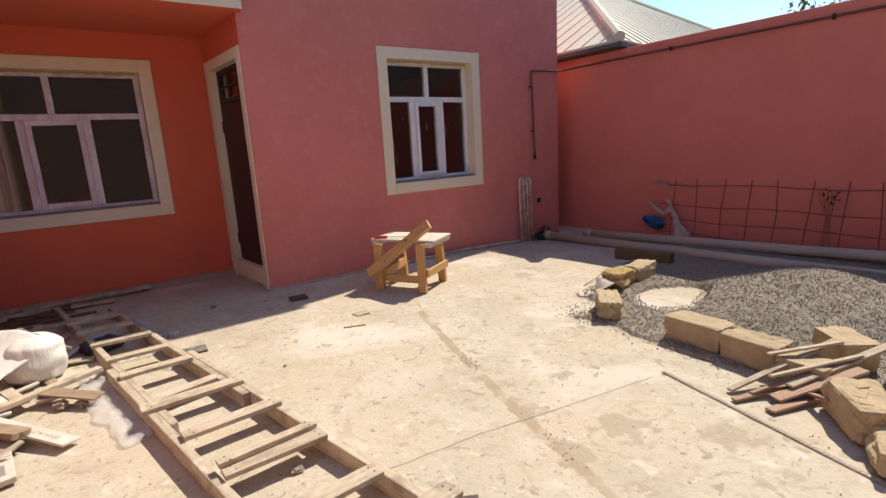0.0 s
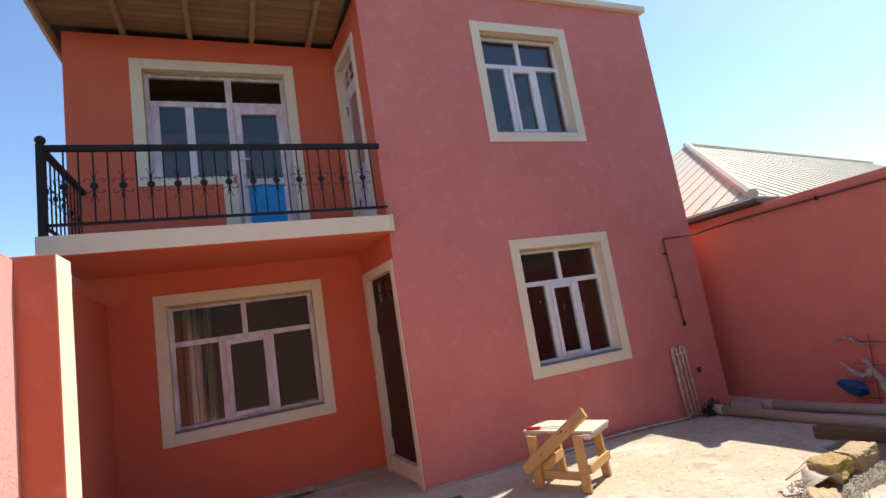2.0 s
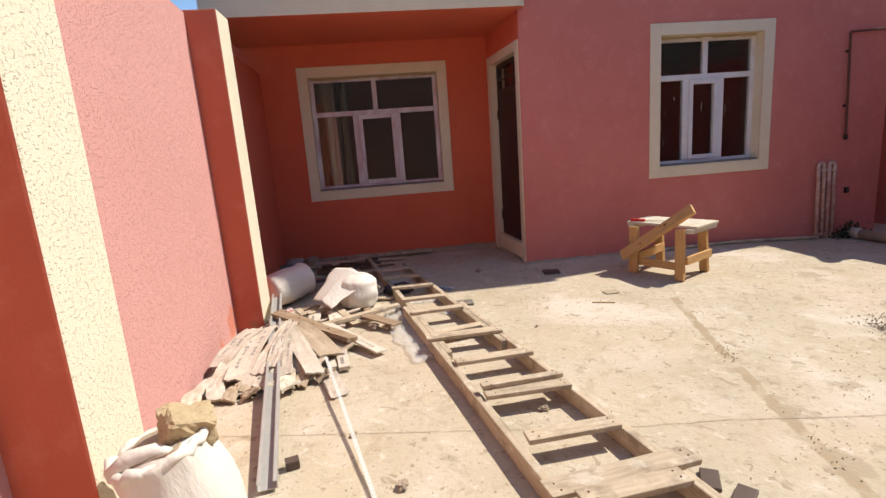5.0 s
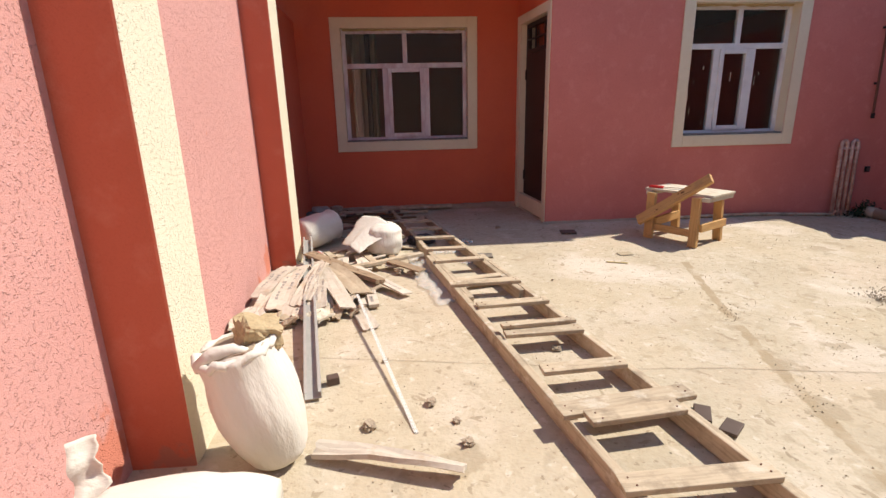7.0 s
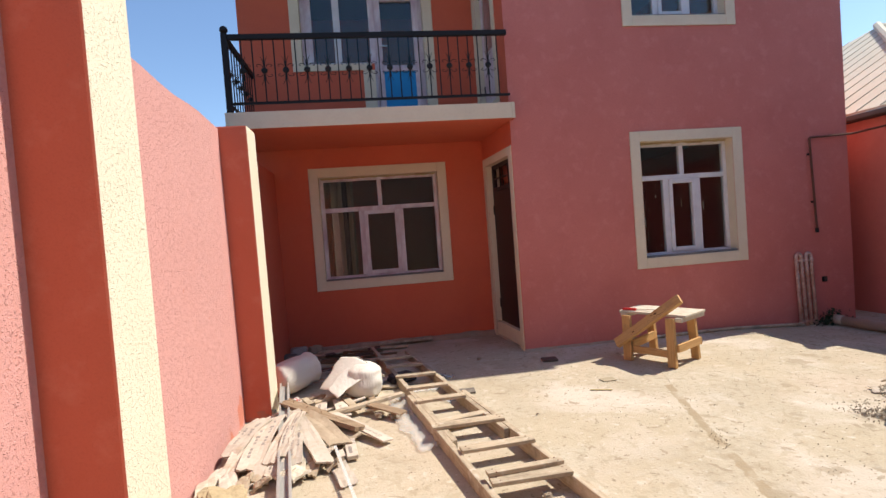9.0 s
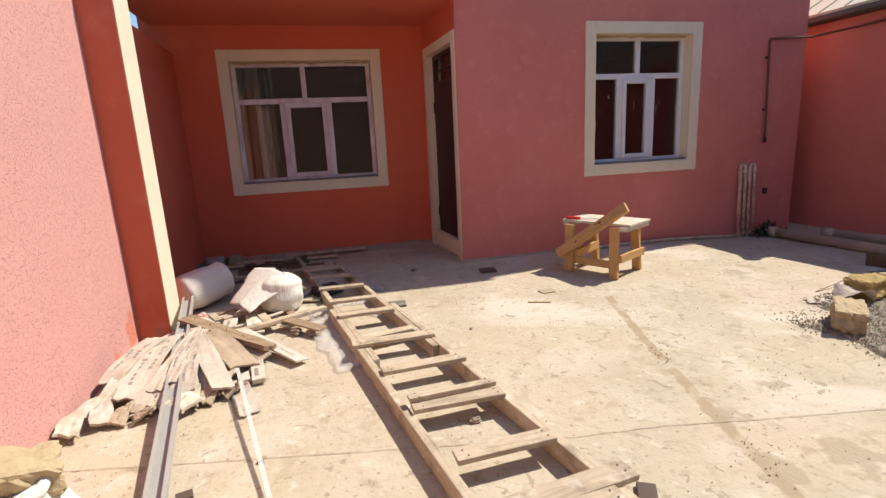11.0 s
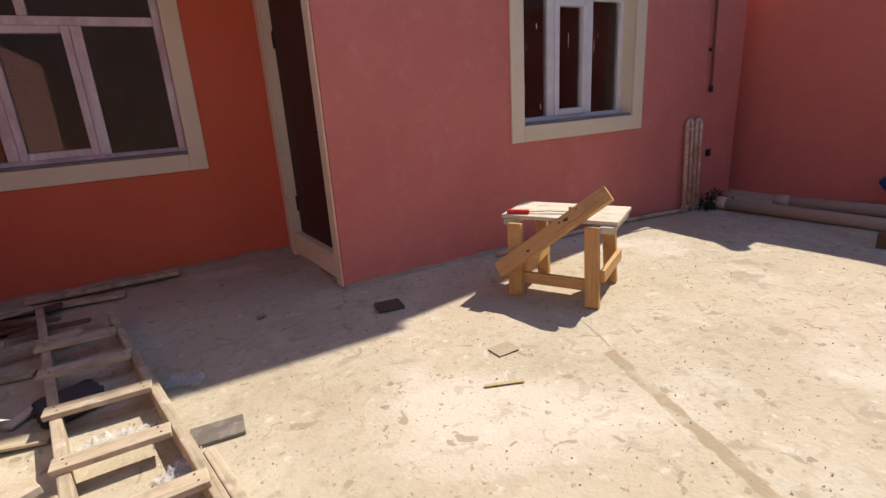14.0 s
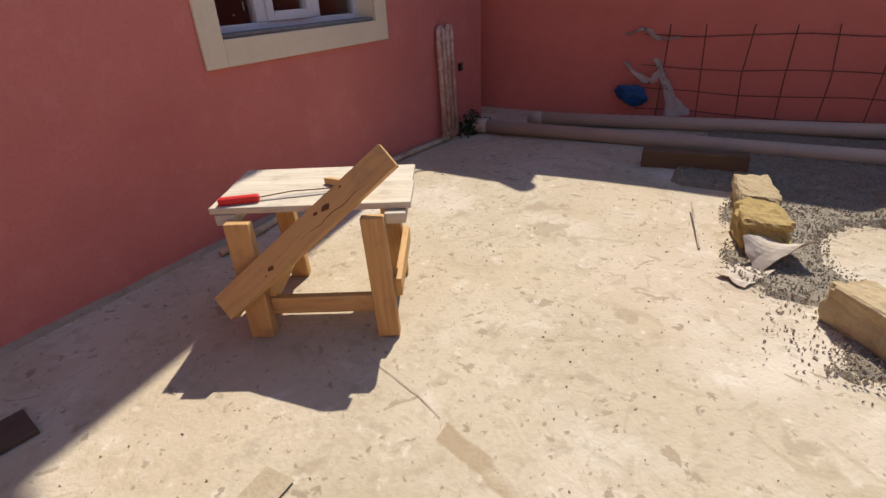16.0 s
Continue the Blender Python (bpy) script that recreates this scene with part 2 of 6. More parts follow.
wood_red = material("reddish_board", (0.38, 0.25, 0.17), 0.85, (0.26, 0.16, 0.1), 5.0, 0.6, (0.16, 0.1, 0.06), 14, 0.5, rand=0.2, stretch=(0.5, 6, 6))
wood_dark = material("dark_timber", (0.16, 0.1, 0.055), 0.85, (0.1, 0.06, 0.035), 6.0, 0.6, rand=0.2)
soffit_wood = material("soffit_boards", (0.34, 0.23, 0.12), 0.8, (0.24, 0.155, 0.08), 4.0, 0.6, rand=0.25, stretch=(0.6, 4, 1))
roof_sheet = material("zinc_sheet", (0.66, 0.625, 0.51), 0.85, (0.55, 0.51, 0.4), 1.5, 0.6, (0.5, 0.45, 0.36), 8, 0.3)
eave_dark = material("eave_metal", (0.12, 0.11, 0.1), 0.6)
stone = material("limestone", (0.47, 0.375, 0.235), 0.95, (0.34, 0.25, 0.14), 7.0, 0.5, (0.26, 0.19, 0.1), 60, 0.45, bump=0.006, bump_scale=45, rand=0.15)
stone_ochre = material("ochre_limestone", (0.44, 0.32, 0.13), 0.95, (0.3, 0.21, 0.08), 7.0, 0.5, (0.2, 0.14, 0.06), 60, 0.45, bump=0.006, bump_scale=45)
gravel_mat = material("grey_gravel", (0.32, 0.275, 0.215), 0.95, (0.17, 0.14, 0.105), 20.0, 0.5, (0.08, 0.07, 0.06), 90, 0.4, bump=0.006, bump_scale=70)
pebble_mat = material("gravel_stone", (0.37, 0.315, 0.24), 0.97, (0.29, 0.245, 0.185), 30.0, 0.5, rand=0.22, spec=0.1)
soil = material("dark_soil", (0.13, 0.1, 0.08), 0.98, (0.08, 0.06, 0.05), 4.0, 0.6, (0.24, 0.2, 0.16), 60, 0.5, bump=0.01, bump_scale=60)
rag_mat = material("grey_torn_rag", (0.5, 0.44, 0.4), 0.85, (0.36, 0.3, 0.27), 9.0, 0.6)
sack_mat = material("woven_white_sack", (0.72, 0.675, 0.6), 0.65, (0.64, 0.59, 0.51), 5.0, 0.7, (0.62, 0.56, 0.47), 40, 0.2, bump=0.004, bump_scale=16, stretch=(3, 3, 1))
card = material("printed_card", (0.61, 0.54, 0.45), 0.85, (0.47, 0.39, 0.31), 5.0, 0.5, (0.32, 0.25, 0.2), 35, 0.4, rand=0.18)
galv = material("galvanised_steel", (0.5, 0.48, 0.45), 0.5, (0.4, 0.38, 0.35), 8.0, 0.6, metal=0.3, spec=0.5)
old_render = material("weathered_render", (0.3, 0.26, 0.22), 0.95, (0.22, 0.19, 0.16), 1.0, 0.6)
white_metal = material("white_perforated_bead", (0.72, 0.7, 0.66), 0.5)
bead_grey = material("dusty_perforated_bead", (0.46, 0.39, 0.3), 0.7, (0.34, 0.27, 0.19), 12.0, 0.5)
red_plastic = material("red_plastic", (0.62, 0.03, 0.03), 0.4, (0.5, 0.02, 0.02), 6.0, 0.5)
blue_plastic = material("blue_plastic", (0.015, 0.09, 0.24), 0.45, (0.01, 0.05, 0.16), 6.0, 0.5)
pvc_pipe = material("dusty_sewer_pipe", (0.52, 0.43, 0.33), 0.5, (0.4, 0.33, 0.27), 3.0, 0.6, rand=0.08)
rust = material("rusty_steel", (0.17, 0.07, 0.045), 0.85, (0.11, 0.045, 0.03), 20, 0.6)
radiator_mat = material("old_radiator_paint", (0.62, 0.44, 0.38), 0.6, (0.4, 0.2, 0.15), 12.0, 0.35, (0.75, 0.68, 0.62), 22, 0.6)
tile_dark = material("dark_brown_tile", (0.115, 0.078, 0.062), 0.6, (0.075, 0.05, 0.04), 12, 0.6)
yellow_rule = material("yellow_rule", (0.52, 0.41, 0.2), 0.7)
leaf_mat = material("leaf_green", (0.2, 0.22, 0.06), 0.6, (0.11, 0.15, 0.035), 4.0, 0.6, rand=0.3)
weed_mat = material("weed_green", (0.035, 0.055, 0.02), 0.7, rand=0.3)
bark = material("bark", (0.13, 0.09, 0.06), 0.95)
fabric = material("beige_curtain", (0.42, 0.34, 0.24), 0.9, (0.33, 0.26, 0.18), 3.0, 0.6)
fabric_red = material("red_curtain", (0.075, 0.055, 0.05), 0.9, (0.05, 0.038, 0.034), 3.0, 0.6)
ink = material("grey_print", (0.33, 0.29, 0.26), 0.9)
groove_mat = material("groove_mortar", (0.44, 0.365, 0.255), 0.95, (0.35, 0.28, 0.185), 9.0, 0.5, (0.28, 0.22, 0.15), 60, 0.5, bump=0.004, bump_scale=60)
stained(pink, (0.5, 0.15, 0.125), 2.2, 0.5, 0.68, 0.45)
stained(pink, (0.67, 0.27, 0.235), 6.0, 0.53, 0.68, 0.4)
stained(wall_red, (0.54, 0.155, 0.12), 2.0, 0.5, 0.68, 0.5)
stained(wall_red, (0.66, 0.23, 0.18), 6.0, 0.54, 0.68, 0.35)
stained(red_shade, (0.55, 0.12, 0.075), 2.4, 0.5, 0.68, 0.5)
stained(pilaster_red, (0.6, 0.22, 0.15), 5.0, 0.52, 0.68, 0.4)
stained(wood_old, (0.19, 0.145, 0.1), 7.0, 0.5, 0.66, 0.6)
stained(wood_old, (0.62, 0.55, 0.45), 11.0, 0.56, 0.68, 0.6)
stained(wood_new, (0.3, 0.19, 0.1), 9.0, 0.55, 0.7, 0.55)
stained(wood_pale, (0.34, 0.28, 0.2), 8.0, 0.52, 0.68, 0.6)
stained(card, (0.4, 0.3, 0.2), 9.0, 0.53, 0.66, 0.6)
crumb_pale = material("mortar_crumb", (0.47, 0.39, 0.29), 0.95, (0.36, 0.29, 0.2), 9.0, 0.5, rand=0.2)
sill_grey = material("dirty_grey_sill", (0.3, 0.27, 0.25), 0.8, (0.16, 0.14, 0.13), 9.0, 0.5, (0.1, 0.085, 0.08), 30, 0.5)
wood_knot = material("dark_knot", (0.16, 0.07, 0.025), 0.7, (0.09, 0.035, 0.014), 30, 0.5)
card_brown = material("brown_fibreboard", (0.47, 0.375, 0.27), 0.9, (0.34, 0.26, 0.175), 6.0, 0.5, (0.24, 0.18, 0.12), 30, 0.5, rand=0.15)
mortar = material("dried_mortar", (0.42, 0.34, 0.25), 0.95, (0.3, 0.235, 0.17), 9.0, 0.5, (0.22, 0.17, 0.12), 60, 0.5, bump=0.004, bump_scale=60)


def stain_at(mt, places, rgb, amount, scale=9.0):
    """Irregular stains round given places: (x, y, z, radius)."""
    n, ln = mt.node_tree.nodes, mt.node_tree.links
    bsdf = n["Principled BSDF"]
    co = n.new("ShaderNodeTexCoord")
    t = n.new("ShaderNodeTexNoise")
    t.inputs["Scale"].default_value, t.inputs["Detail"].default_value = scale, 7.0
    ln.new(co.outputs["Object"], t.inputs["Vector"])
    for x, y, z, r in places:
        d = n.new("ShaderNodeVectorMath")
        d.operation = "DISTANCE"
        ln.new(co.outputs["Object"], d.inputs[0])
        d.inputs[1].default_value = (x, y, z)
        near = n.new("ShaderNodeMapRange")
        near.inputs["From Max"].default_value, near.inputs["To Min"].default_value, near.inputs["To Max"].default_value = r, 0.42, -0.1
        ln.new(d.outputs["Value"], near.inputs["Value"])
        add = n.new("ShaderNodeMath")
        ln.new(near.outputs["Result"], add.inputs[0])
        ln.new(t.outputs["Fac"], add.inputs[1])
        edge = n.new("ShaderNodeMapRange")
        edge.inputs["From Min"].default_value, edge.inputs["From Max"].default_value, edge.inputs["To Max"].default_value = 0.62, 0.74, amount
        ln.new(add.outputs[0], edge.inputs["Value"])
        mx = n.new("ShaderNodeMix")
        mx.data_type = "RGBA"
        ln.new(edge.outputs["Result"], mx.inputs["Factor"])
        ln.new(bsdf.inputs["Base Color"].links[0].from_socket, mx.inputs["A"])
        mx.inputs["B"].default_value = (*rgb, 1)
        ln.new(mx.outputs["Result"], bsdf.inputs["Base Color"])


stain_at(pink_rough, ((-1.27, 1.06, 0.16, 0.24), (-1.3, 3.62, 0.12, 0.2), (-1.3, 3.3, 0.04, 0.14)), (0.6, 0.2, 0.12), 0.8)
stain_at(pilaster_red, ((-1.1, 1.21, 0.0, 0.16), (-1.2, 3.75, 0.0, 0.14)), (0.3, 0.16, 0.12), 0.6, 16.0)


def glass_material(name, tint):
    mt = bpy.data.materials.new(name)
    mt.use_nodes = True
    b = mt.node_tree.nodes["Principled BSDF"]
    b.inputs["Base Color"].default_value = (*tint, 1)
    b.inputs["Transmission Weight"].default_value = 1.0
    b.inputs["Roughness"].default_value = 0.02
    b.inputs["IOR"].default_value = 1.5
    return mt


glass = glass_material("window_glass", (0.85, 0.86, 0.84))
film_clear = material("clear_film", (0.9, 0.88, 0.84), 0.08, (0.8, 0.76, 0.7), 12, 0.5, spec=1.0)
film_clear.node_tree.nodes["Principled BSDF"].inputs["Alpha"].default_value = 0.24
can_paint = material("can_print", (0.5, 0.5, 0.48), 0.35, (0.45, 0.05, 0.04), 26, 0.1)


def concrete_material():
    """Dusty yard concrete with blotches, pinkish dust, pits and hairline cracks."""
    mt = material("dusty_concrete", (0.53, 0.455, 0.345), 0.92, (0.41, 0.34, 0.24), 1.6, 0.4, (0.33, 0.265, 0.18), 22, 0.5, bump=0.004, bump_scale=60, detail=9.0)
    n, ln = mt.node_tree.nodes, mt.node_tree.links
    bsdf = n["Principled BSDF"]
    col = bsdf.inputs["Base Color"].links[0].from_socket
    co = n.new("ShaderNodeTexCoord")

    def layer(col, fac, rgb):
        mx = n.new("ShaderNodeMix")
        mx.data_type = "RGBA"
        ln.new(fac, mx.inputs["Factor"])
        ln.new(col, mx.inputs["A"])
        mx.inputs["B"].default_value = (*rgb, 1)
        return mx.outputs["Result"]

    def noise_mask(scale, lo, hi, top, detail=5.0, distortion=0.0):
        t = n.new("ShaderNodeTexNoise")
        t.inputs["Scale"].default_value, t.inputs["Detail"].default_value, t.inputs["Distortion"].default_value = scale, detail, distortion
        ln.new(co.outputs["Object"], t.inputs["Vector"])
        m = n.new("ShaderNodeMapRange")
        m.inputs["From Min"].default_value, m.inputs["From Max"].default_value, m.inputs["To Max"].default_value = lo, hi, top
        ln.new(t.outputs["Fac"], m.inputs["Value"])
        return m.outputs["Result"]

    col = layer(col, noise_mask(0.55, 0.5, 0.68, 0.55), (0.55, 0.43, 0.335))
    col = layer(col, noise_mask(2.3, 0.58, 0.72, 0.6, 8.0), (0.6, 0.545, 0.46))
    col = layer(col, noise_mask(7.0, 0.6, 0.68, 0.6, 6.0, 0.6), (0.34, 0.275, 0.19))
    col = layer(col, noise_mask(3.1, 0.63, 0.7, 0.5, 9.0, 1.5), (0.3, 0.25, 0.18))
    col = layer(col, noise_mask(1.15, 0.46, 0.62, 0.55, 5.0, 0.8), (0.47, 0.385, 0.265))
    col = layer(col, noise_mask(0.95, 0.54, 0.66, 0.6, 6.0, 0.5), (0.66, 0.575, 0.49))
    col = layer(col, noise_mask(5.2, 0.58, 0.64, 0.45, 8.0, 2.2), (0.37, 0.3, 0.2))
    col = layer(col, noise_mask(14.0, 0.62, 0.72, 0.6, 6.0), (0.64, 0.58, 0.48))
    col = layer(col, noise_mask(38.0, 0.66, 0.72, 0.7, 2.0), (0.25, 0.19, 0.13))
    col = layer(col, noise_mask(8.5, 0.655, 0.672, 0.75, 4.0, 0.8), (0.31, 0.245, 0.165))
    col = layer(col, noise_mask(19.0, 0.67, 0.69, 0.8, 3.0, 0.5), (0.28, 0.22, 0.15))
    col = layer(col, noise_mask(6.5, 0.63, 0.7, 0.35, 6.0, 0.5), (0.68, 0.61, 0.52))
    # worn mortar fill of the old groove that crosses the yard
    def calc(op, a, b_):
        m = n.new("ShaderNodeMath")
        m.operation = op
        for k, v in enumerate((a, b_)):
            if isinstance(v, (int, float)):
                m.inputs[k].default_value = v
            else:
                ln.new(v, m.inputs[k])
        return m.outputs[0]

    xyz = n.new("ShaderNodeSeparateXYZ")
    ln.new(co.outputs["Object"], xyz.inputs[0])
    s = calc("SUBTRACT", 3.40, xyz.outputs["Y"])
    line = calc("ADD", calc("SUBTRACT", 2.275, calc("MULTIPLY", s, 0.345)), calc("MULTIPLY", calc("MULTIPLY", s, s), 0.022))
    wob = n.new("ShaderNodeTexNoise")
    wob.inputs["Scale"].default_value, wob.inputs["Detail"].default_value = 9.0, 6.0
    ln.new(co.outputs["Object"], wob.inputs["Vector"])
    off = calc("ABSOLUTE", calc("ADD", calc("SUBTRACT", xyz.outputs["X"], line), calc("MULTIPLY", calc("SUBTRACT", wob.outputs["Fac"], 0.5), 0.07)), 0)
    mask = n.new("ShaderNodeMapRange")
    mask.inputs["From Min"].default_value, mask.inputs["From Max"].default_value = 0.036, 0.026
    ln.new(off, mask.inputs["Value"])
    wear = noise_mask(4.0, 0.36, 0.5, 0.9, 6.0)
    near_end = calc("GREATER_THAN", s, 0.0)
    col = layer(col, calc("MULTIPLY", calc("MULTIPLY", mask.outputs["Result"], wear), near_end), (0.34, 0.262, 0.165))
    rim = n.new("ShaderNodeMapRange")
    rim.inputs["From Min"].default_value, rim.inputs["From Max"].default_value = 0.2, 0.03
    ln.new(off, rim.inputs["Value"])
    col = layer(col, calc("MULTIPLY", calc("MULTIPLY", rim.outputs["Result"], noise_mask(8.0, 0.56, 0.64, 0.75, 8.0)), calc("GREATER_THAN", s, 0.7)), (0.34, 0.27, 0.18))
    ln.new(col, bsdf.inputs["Base Color"])
    return mt


concrete = concrete_material()
stain_at(concrete, ((2.03, 1.25, 0, 0.26), (2.21, 1.79, 0, 0.13), (1.78, 1.62, 0, 0.16), (1.68, 1.25, 0, 0.16), (2.3, 0.85, 0, 0.2), (3.72, 3.55, 0, 0.2), (3.95, 3.75, 0, 0.14), (0.02, 1.12, 0, 0.2), (3.1, 3.05, 0, 0.1)), (0.35, 0.28, 0.19), 0.75, 12.0)

# ---- ground and yard ----
bm = bmesh.new()
bmesh.ops.create_grid(bm, x_segments=40, y_segments=40, size=150)
bmesh.ops.translate(bm, verts=bm.verts, vec=(0, 0, -0.09))
tagged(part("ground", bm, soil), "bare brown soil of the neighbourhood around the yard", "ground", kind="structure")


def ease(v, lo, hi):
    k = min(1.0, max(0.0, (v - lo) / (hi - lo)))
    return k * k * (3 - 2 * k)


def yard_height(x, y):
    """Nearly flat, falling a little towards the corner of the house and the east wall."""
    return -0.045 * ease(x, 3.9, 5.2) * ease(y, 2.9, 4.7) + 0.006 * noise.noise(Vector((x * 1.3, y * 1.3, 0))) + 0.002 * noise.noise(Vector((x * 9, y * 9, 3)))


bm = bmesh.new()
NX, NY = 130, 170
grid = [[bm.verts.new((-1.3 + 7.76 * i / NX, -4.0 + 10.25 * j / NY, 0)) for j in range(NY + 1)] for i in range(NX + 1)]
for row in grid:
    for vtx in row:
        vtx.co.z = yard_height(vtx.co.x, vtx.co.y)
for i in range(NX):
    for j in range(NY):
        bm.faces.new((grid[i][j], grid[i + 1][j], grid[i + 1][j + 1], grid[i][j + 1]))
tagged(part("floor", bm, concrete, smooth=True), "dusty cracked pale concrete yard slab with stains", "floor", kind="structure")

# ---- the house ----
FY, RY, SX = 5.05, 6.25, 1.525
RIGHT = 5.95


def wall(name, bm, mats, label):
    return tagged(part(name, bm, mats), label, "wall", kind="structure")


LW, UW = (3.105, 4.33, 0.965, 2.365), (3.105, 4.335, 3.865, 5.27)
bm = holed_wall(bmesh.new(), SX + 0.2, RIGHT, -0.11, 5.80, [LW, UW], lambda u, d, z: (u, FY + 0.2 * d, z), (0, 1, 0, 2))
box(bm, SX, SX + 0.2, FY, FY + 0.1, -0.11, 5.80)
bmesh.ops.recalc_face_normals(bm, faces=bm.faces)
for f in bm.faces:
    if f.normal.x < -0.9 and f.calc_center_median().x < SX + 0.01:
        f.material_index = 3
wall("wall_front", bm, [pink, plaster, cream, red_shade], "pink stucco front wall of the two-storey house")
D1, D2 = (5.17, 6.10, 0.0, 2.31), (5.45, 6.12, 2.9, 5.2)
bm = holed_wall(bmesh.new(), FY + 0.1, RY, -0.11, 5.62, [D1, D2], lambda u, d, z: (SX - 0.068 * (u - FY - 0.1) + 0.2 * d, u, z), (0, 1, 0, 2))
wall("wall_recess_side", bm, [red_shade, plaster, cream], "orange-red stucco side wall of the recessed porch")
RW = (-0.80, 0.795, 0.92, 2.305)
bm = holed_wall(bmesh.new(), -1.66, 1.72, -0.11, 5.62, [RW, (-0.874, 0.065, 3.80, 5.19), (0.065, 0.757, 2.9, 5.19)], lambda u, d, z: (u, RY + 0.2 * d, z), (0, 1, 0, 2))
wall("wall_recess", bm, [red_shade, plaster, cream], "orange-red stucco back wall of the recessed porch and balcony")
wall("wall_house_east", boxm(RIGHT - 0.2, RIGHT, FY + 0.2, 9.5, -0.11, 5.80), pink, "pink stucco end wall of the house")
wall("wall_house_west", boxm(-1.66, -1.46, RY + 0.2, 9.5, -0.11, 5.62), pink, "pink stucco end wall of the house")
wall("wall_house_back", boxm(-1.66, RIGHT, 9.5, 9.7, -0.11, 5.80), pink, "pink stucco back wall of the house")
tagged(part("ceiling", boxm(-1.46, RIGHT - 0.2, RY + 0.2, 9.5, 2.69, 2.87), plaster), "grey plaster ceiling between the storeys", "ceiling", kind="structure")
tagged(part("ceiling_front_room", boxm(SX + 0.2, RIGHT - 0.2, FY + 0.2, RY + 0.2, 2.69, 2.87), plaster), "grey plaster ceiling of the front room", "ceiling", kind="structure")
tagged(part("floor_indoor", boxm(-1.46, RIGHT - 0.2, RY + 0.2, 9.5, -0.04, 0.02), plaster), "bare indoor screed floor", "floor", kind="structure")
tagged(part("floor_front_room", boxm(SX + 0.2, RIGHT - 0.2, FY + 0.2, RY + 0.2, -0.04, 0.02), plaster), "bare indoor screed floor", "floor", kind="structure")
# partition between the rooms so that no window looks through to another
wall("wall_partition", boxm(1.73, 1.85, RY + 0.21, 9.5, 0.02, 2.69), plaster, "grey plastered partition wall indoors")
wall("wall_partition_upper", boxm(1.73, 1.85, RY + 0.21, 9.5, 2.87, 5.6), plaster, "grey plastered partition wall indoors")

# roof with cream cornice and timber soffit
roof = tagged(thing("roof", "flat house roof with a cream cornice and timber soffit boards", "roof"), kind="structure")
part("cornice", boxm(SX - 0.05, RIGHT + 0.08, FY - 0.07, FY + 0.25, 5.80, 5.90, bevel=0.012), cream, roof)
part("cornice_return", boxm(RIGHT - 0.2, RIGHT + 0.08, FY + 0.25, 9.75, 5.80, 5.90, bevel=0.012), cream, roof)
part("deck", boxm(SX - 0.05, RIGHT - 0.2, FY + 0.25, 9.7, 5.80, 5.88), plaster, roof)
part("deck_balcony", boxm(-1.8, SX - 0.052, 4.86, 9.7, 5.78, 5.86), eave_dark, roof)
part("fascia", boxm(-1.84, -1.8, 4.86, 9.7, 5.60, 5.88, bevel=0.005), cream, roof)
part("fascia_front", boxm(-1.84, SX - 0.052, 4.82, 4.858, 5.62, 5.88, bevel=0.005), cream, roof)
for k in range(14):
    part("board", boxm(-1.79, SX - 0.055, 4.87 + 0.1 * k, 4.87 + 0.1 * k + 0.092, 5.70, 5.722), soffit_wood, roof)
for k in range(1, 5):
    part("rafter", boxm(-1.80 + 0.725 * k, -1.74 + 0.725 * k, 4.87, RY + 0.2, 5.622, 5.698, bevel=0.004), soffit_wood, roof)

# balcony slab
bm = boxm(-1.57, SX - 0.003, 4.92, RY - 0.002, 2.69, 2.87, bevel=0.01)
box(bm, SX - 0.003, SX + 0.03, 4.92, FY - 0.002, 2.69, 2.87)
bmesh.ops.recalc_face_normals(bm, faces=bm.faces)
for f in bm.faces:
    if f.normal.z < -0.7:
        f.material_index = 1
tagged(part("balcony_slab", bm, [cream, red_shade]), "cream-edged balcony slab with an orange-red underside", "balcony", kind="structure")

# ---- boundary walls ----
bm = bmesh.new()
ys = [-4.0 + 0.25 * k for k in range(42)]
prev = None
for y in ys:
    top = 2.46 + 0.03 * noise.noise(Vector((0, y * 1.7, 5))) - (0.05 if y > 4.0 else 0)
    wx, lean_out = -1.25 - 0.0145 * y, 0.02 * ease(y, 2.0, 3.7)
    ring = [bm.verts.new(p) for p in ((wx, y, -0.11), (wx - lean_out, y, top - 0.02), (wx - lean_out - 0.03, y, top), (wx - 0.22, y, top), (wx - 0.2, y, -0.11))]
    if prev:
        for k in range(4):
            bm.faces.new((prev[k], ring[k], ring[k + 1], prev[k + 1]))
    prev = ring
bmesh.ops.recalc_face_normals(bm, faces=bm.faces)
for f in bm.faces:
    f.material_index = 1 if f.calc_center_median().y > 3.9 else 0
wall("wall_west", bm, [pink_rough, red_shade], "pink thrown-stucco boundary wall in full sun")


def pilaster(y0, y1, x1, top, lean_out):
    bm = boxm(-1.34, x1, y0, y1, -0.1, top, bevel=0.012)
    for v in bm.verts:
        v.co.x -= lean_out * v.co.z
    bmesh.ops.recalc_face_normals(bm, faces=bm.faces)
    for f in bm.faces:
        f.material_index = 0 if f.normal.x > 0.5 else 1
    tagged(part("pilaster", bm, [cream_rough, pilaster_red]), "boundary wall pilaster with a cream face and red sides", "pilaster", "pilasters of the boundary wall", "structure")


